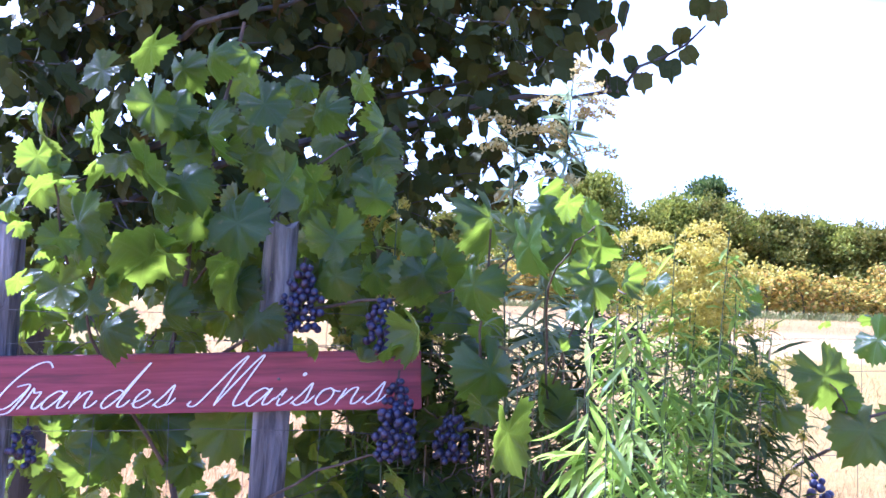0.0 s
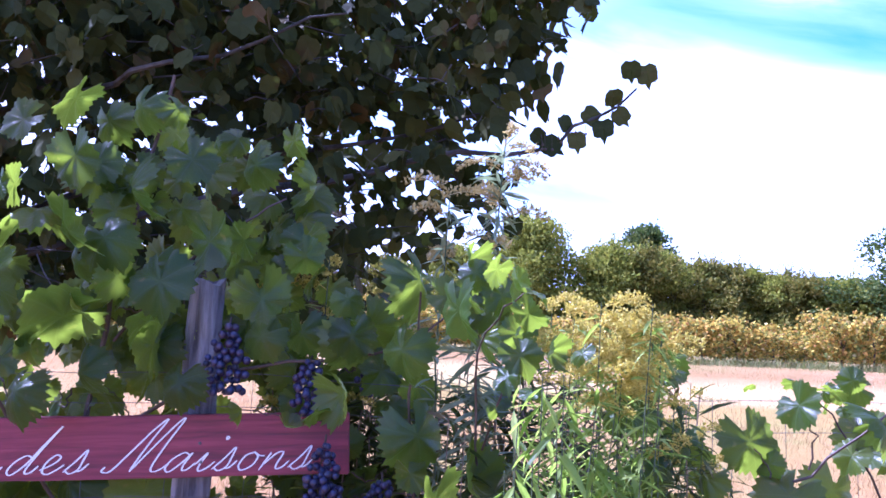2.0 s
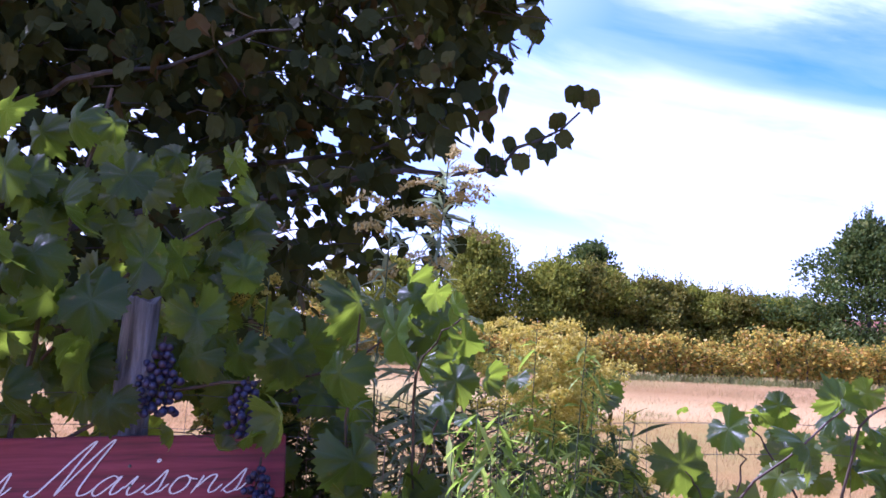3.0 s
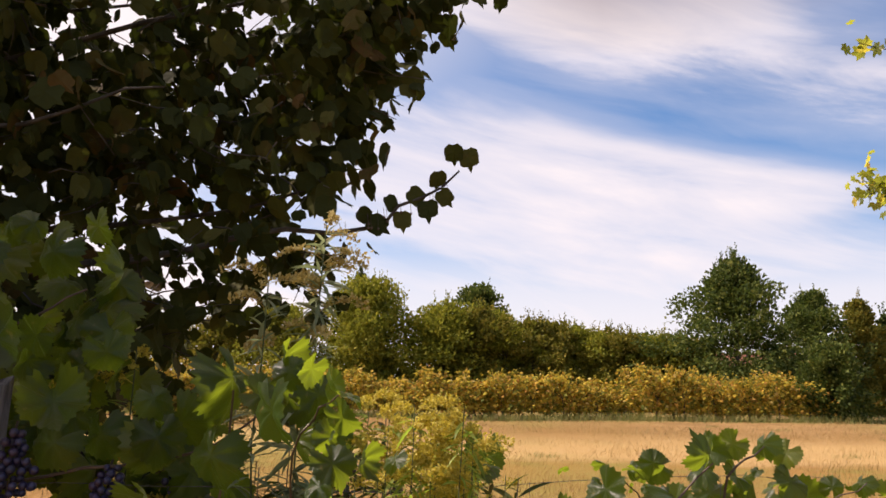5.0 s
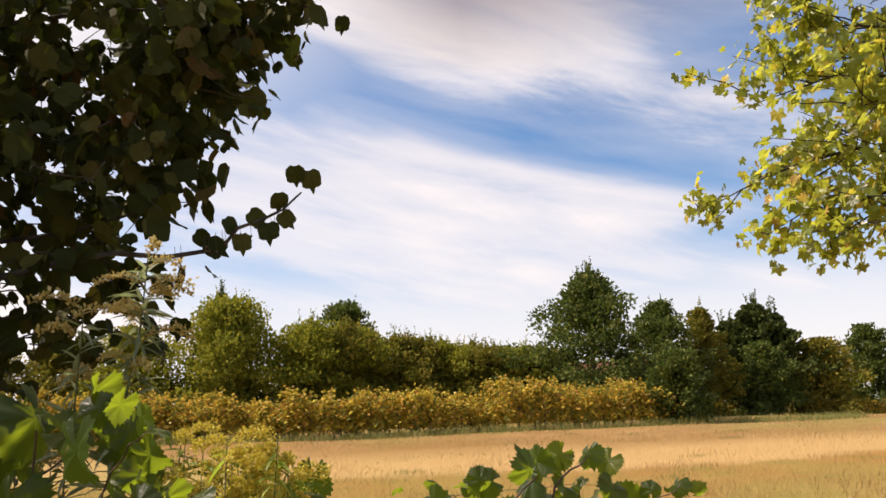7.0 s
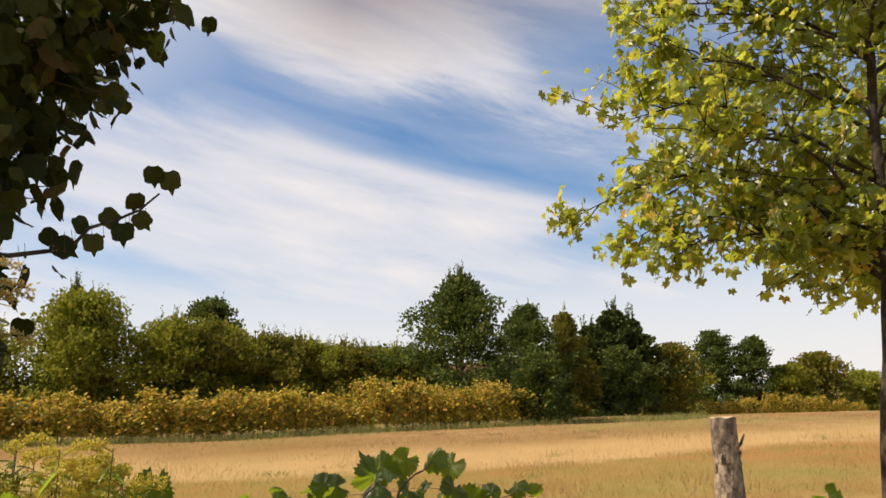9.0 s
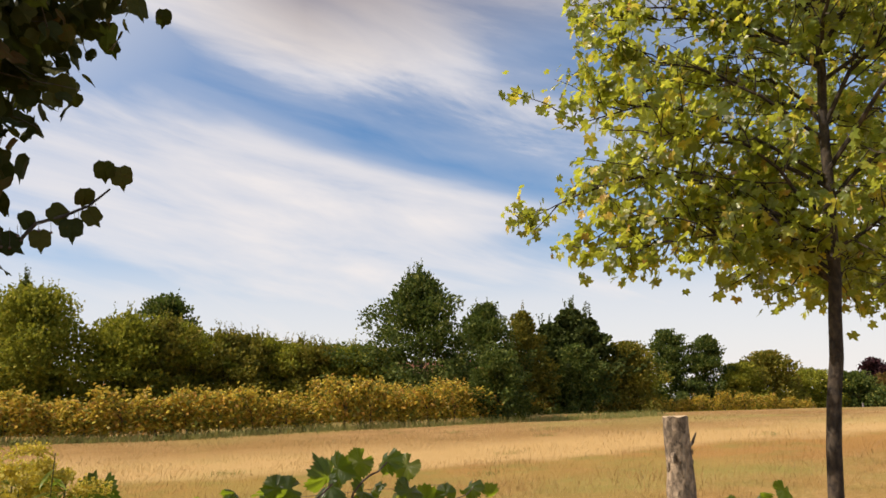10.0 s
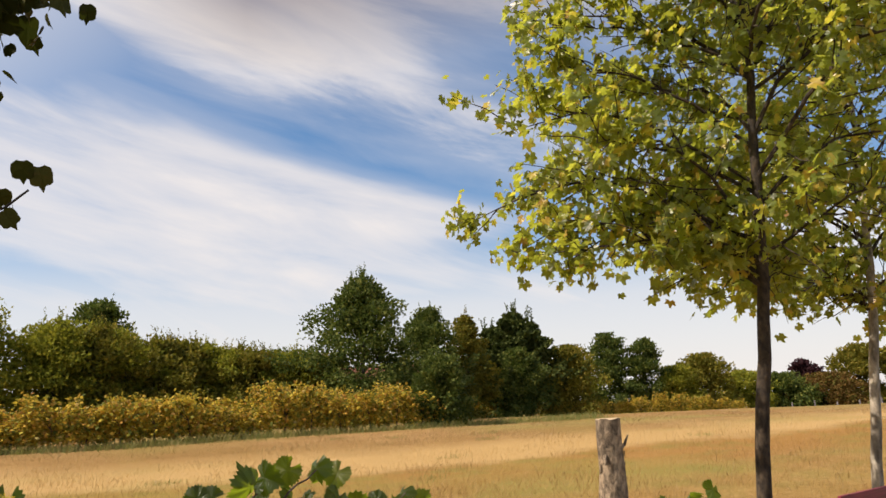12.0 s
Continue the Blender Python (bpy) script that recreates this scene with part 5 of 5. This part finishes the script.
def vine_at_stake():
    rng = np.random.default_rng(55)
    thing = empty("grape_vine", (2.9, 1.72, 0), "low green vine leaves beside the sawn stake", "vine")
    cane(thing, [(2.9, 1.72, -0.05), (2.88, 1.7, 0.6), (2.9, 1.66, 1.16)], 0.008, 0.003, rng)
    for x, y, z, s in END_LEAVES[:3]:
        vine_leaf(thing, (x, y, z), s * 0.8, rng, 0.4)
    fill_leaves(thing, 16, ((2.65, 3.15), (1.62, 1.8), (0.6, 1.12)), (0.09, 0.13), rng)
    low = empty("grape_vine", (0.38, 1.6, 0), "short vine sprig beneath the goldenrod", "vine")
    cane(low, [(0.38, 1.6, -0.05), (0.4, 1.58, 0.7), (0.37, 1.55, 1.38)], 0.006, 0.002, rng)
    for x, y, z, s in END_LEAVES[3:]:
        vine_leaf(low, (x, y, z), s, rng, 0.4)
    for k in range(9):
        vine_leaf(low, (0.38 + rng.normal(0, 0.06), 1.58 + rng.normal(0, 0.03), 0.95 + 0.045 * k), 0.075, rng, 0.4)


vine_at_sign()
vine_in_weeds()
vine_shoot()
vine_on_wire()
vine_at_stake()


# ---- grapes ----
BERRY = ball_mesh("berry", 0.0080, 9, 7, GRAPE)


def grape_bunch(x, y, z, count, long, wide, seed):
    rng = np.random.default_rng(seed)
    thing = empty("grape_bunch", (x, y, z), "bunch of small dusty blue-black grapes hanging on the vine", "grapes", "grape bunches")
    v, f = tube(wavy((0, 0.02, long * 0.62), (0, 0, -long * 0.4), 6, 0.003, rng), np.linspace(0.0025, 0.001, 6), 5)
    part("stalk", quick_mesh("stalk", v, f, CANE), thing)
    done = []
    tries = 0
    while len(done) < count and tries < 6000:
        tries += 1
        u = rng.uniform(0, 1)
        r = wide * 0.5 * (0.35 + 0.65 * math.sin(math.pi * min(1, 0.25 + 0.8 * u)))
        a, q = rng.uniform(0, 6.283), math.sqrt(rng.uniform(0.1, 1)) * r
        p = np.array([q * math.cos(a), q * math.sin(a) * 0.8, (u - 0.5) * long])
        if all(np.linalg.norm(p - d) > 0.0125 for d in done):
            done.append(p)
            part("berry", BERRY, thing, "", pose(*p) @ Matrix.Scale(rng.uniform(0.8, 1.1), 4))


grape_bunch(-0.44, 1.66, 1.38, 64, 0.13, 0.085, 1)
grape_bunch(-0.28, 1.68, 1.33, 46, 0.10, 0.075, 2)
grape_bunch(-0.24, 1.63, 1.15, 84, 0.155, 0.085, 3)
grape_bunch(-0.13, 1.70, 1.11, 44, 0.09, 0.075, 4)
grape_bunch(-1.04, 1.78, 1.04, 24, 0.09, 0.06, 5)
grape_bunch(0.55, 1.58, 1.06, 14, 0.06, 0.05, 6)
grape_bunch(-0.17, 1.80, 1.34, 12, 0.06, 0.05, 7)


# ---- tall weeds ----
def weed(name, base, top, label, category, leaf_mat, leaf_n, leaf_len, seed, plume_mat=None, plumes=0, plume_len=0.12, start=0.35, group="", stem_mat=None, plume_from=0.82, droop=0.0, grain=1.0, thick=1.0):
    """A tall stem with lance leaves all round and arching flower plumes near its head."""
    rng = np.random.default_rng(seed)
    thing = empty(name, (base[0], base[1], 0), label, category, group)
    a, b = np.array([0, 0, -0.03]), np.array(top) - np.array([base[0], base[1], 0])
    line = wavy(a, b, 12, 0.008, rng)
    v, f = tube(line, np.linspace(0.0042, 0.0014, 12) * thick, 6)
    part("stem", quick_mesh("stem", v, f, stem_mat or STEM), thing)
    u = np.linspace(0, 1, 12)

    def on(k):
        return np.array([np.interp(k, u, line[:, c]) for c in range(3)])

    ks = rng.uniform(start, 0.99, leaf_n)
    places = np.array([on(k) for k in ks])
    ang = rng.uniform(0, 6.283, leaf_n)
    tip = np.stack([np.cos(ang), np.sin(ang), rng.normal(-droop, 0.45, leaf_n)], 1)
    sizes = leaf_len * rng.uniform(0.6, 1.15, leaf_n) * (1.15 - 0.55 * ks)
    v, f = scatter(LANCE_T, places, sizes, frames_from(tip, np.tile([0, 0, 1.0], (leaf_n, 1)) + rng.normal(0, 0.35, (leaf_n, 3))))
    part("leaves", quick_mesh("leaves", v, f, leaf_mat), thing)
    for k in range(plumes):
        h = rng.uniform(plume_from, 1.0)
        s = on(h)
        w = rng.uniform(0, 6.283)
        length = plume_len * rng.uniform(0.6, 1.2)
        d = np.array([math.cos(w), math.sin(w) * 0.6, 0.0])
        t = np.linspace(0, 1, 9)[:, None]
        arch = s + d * length * t + np.array([0, 0, 1.0]) * length * (0.75 * t - 0.7 * t * t)
        m = int(95 * length / 0.1 / grain ** 1.6)
        q = rng.uniform(0.15, 1, m)
        p = np.stack([np.interp(q, t[:, 0], arch[:, c]) for c in range(3)], 1) + rng.normal(0, 0.004, (m, 3)) + np.array([0, 0, 0.004])
        stalk = tube(arch, np.linspace(0.0013, 0.0006, 9), 4, False)
        heads = scatter(SPRAY_T, p, rng.uniform(0.006, 0.012, m) * grain, frames_from(unit_random(rng, m) + np.array([0, 0, 0.7]), unit_random(rng, m)))
        v, f = join([stalk, heads])
        part("flower_plume", quick_mesh("flower_plume", v, f, plume_mat), thing)
    return thing


GOLD = "tall goldenrod with arching yellow flower plumes"
weed("goldenrod", (0.02, 1.74), (0.09, 1.70, 1.86), "tall goldenrod gone silvery with faded straw-yellow plumes", "weed", SILVER, 230, 0.11, 1, FADED, 14, 0.11, 0.62, "goldenrod plants", None, 0.86)
weed("goldenrod", (-0.02, 1.76), (-0.02, 1.72, 1.74), "goldenrod with pale faded plumes among vine leaves", "weed", SILVER, 120, 0.1, 2, FADED, 7, 0.1, 0.65, "goldenrod plants")
for k, (bx, tx, ty, tz, n) in enumerate([(-0.28, -0.27, 1.85, 1.60, 14), (-0.33, -0.35, 1.86, 1.57, 10)]):
    weed("goldenrod", (bx, ty + 0.02), (tx, ty, tz), GOLD, "weed", LANCE, 80, 0.1, 10 + k, YELLOW, n, 0.11, 0.45, "goldenrod plants", None, 0.8)
GOLD_TOPS = [(0.13, 1.38, 1.52), (0.14, 1.27, 1.505), (0.16, 1.2, 1.515), (0.19, 1.22, 1.50), (0.23, 1.28, 1.49), (0.22, 1.16, 1.515), (0.24, 1.18, 1.49), (0.2, 1.32, 1.48), (0.2, 1.22, 1.46), (0.26, 1.27, 1.47), (0.19, 1.42, 1.49), (0.27, 1.36, 1.45)]
for k, (tx, ty, tz) in enumerate(GOLD_TOPS):
    weed("goldenrod", (tx - 0.02 + 0.012 * (k % 4), ty + 0.12), (tx, ty, tz - 0.012), GOLD, "weed", LANCE, 110, 0.07, 110 + k, YELLOW, 9, 0.055, 0.6, "goldenrod plants", None, 0.92, 0.2, 0.55, 0.5)
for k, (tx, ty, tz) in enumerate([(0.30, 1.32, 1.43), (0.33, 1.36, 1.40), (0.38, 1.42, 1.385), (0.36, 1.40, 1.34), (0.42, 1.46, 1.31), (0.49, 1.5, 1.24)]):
    weed("goldenrod", (tx - 0.04, ty + 0.1), (tx, ty, tz), "goldenrod with dark narrow leaves and sparse yellow flowers", "weed", SHADED_LANCE, 150, 0.075, 130 + k, YELLOW, 4, 0.045, 0.5, "goldenrod plants", None, 0.86, 0.2, 0.55, 0.5)
for k, (tx, ty, tz, n) in enumerate([(0.07, 1.15, 1.40, 70), (0.05, 1.2, 1.41, 60), (0.09, 1.15, 1.35, 60), (0.05, 1.25, 1.36, 50), (0.11, 1.2, 1.40, 60), (0.14, 1.25, 1.39, 50), (0.19, 1.3, 1.34, 50), (0.06, 1.15, 1.30, 50), (0.04, 1.25, 1.26, 40), (0.16, 1.22, 1.30, 50), (0.24, 1.3, 1.28, 40)]):
    weed("willowherb", (tx + 0.01, ty + 0.05), (tx, ty, tz), "bright green leafy stem with narrow drooping leaves", "weed", LANCE, int(n * 0.7), 0.12, 30 + k, None, 0, 0, 0.6, "leafy stems by the fence", None, 0.82, 0.75, 1.0, 0.5)
# Stems further back take the dark leaf colour in place of shade.
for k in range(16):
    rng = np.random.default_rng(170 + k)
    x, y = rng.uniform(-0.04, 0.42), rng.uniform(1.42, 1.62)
    weed("willowherb", (x, y), (x + rng.normal(0.01, 0.03), y - 0.03, rng.uniform(1.2, 1.36)), "leafy stem with narrow leaves, shade put in as dull dark green", "weed", SHADED_LANCE, 80, 0.11, 170 + k, None, 0, 0, 0.5, "leafy stems by the fence", DRY_STEM, 0.82, 0.35, 1.0, 0.6)
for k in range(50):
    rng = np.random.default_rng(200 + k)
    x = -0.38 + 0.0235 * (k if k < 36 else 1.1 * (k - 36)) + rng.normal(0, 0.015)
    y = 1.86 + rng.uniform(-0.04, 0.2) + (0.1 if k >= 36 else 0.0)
    weed("willowherb", (x, y), (x + rng.normal(0.02, 0.04), y + rng.normal(0, 0.02), rng.uniform(1.25, 1.5)), "leafy stem with narrow leaves, shade put in as dull dark green", "weed", SHADED_LANCE, 84, 0.15, 60 + k, None, 0, 0, 0.4, "leafy stems by the fence", DRY_STEM)
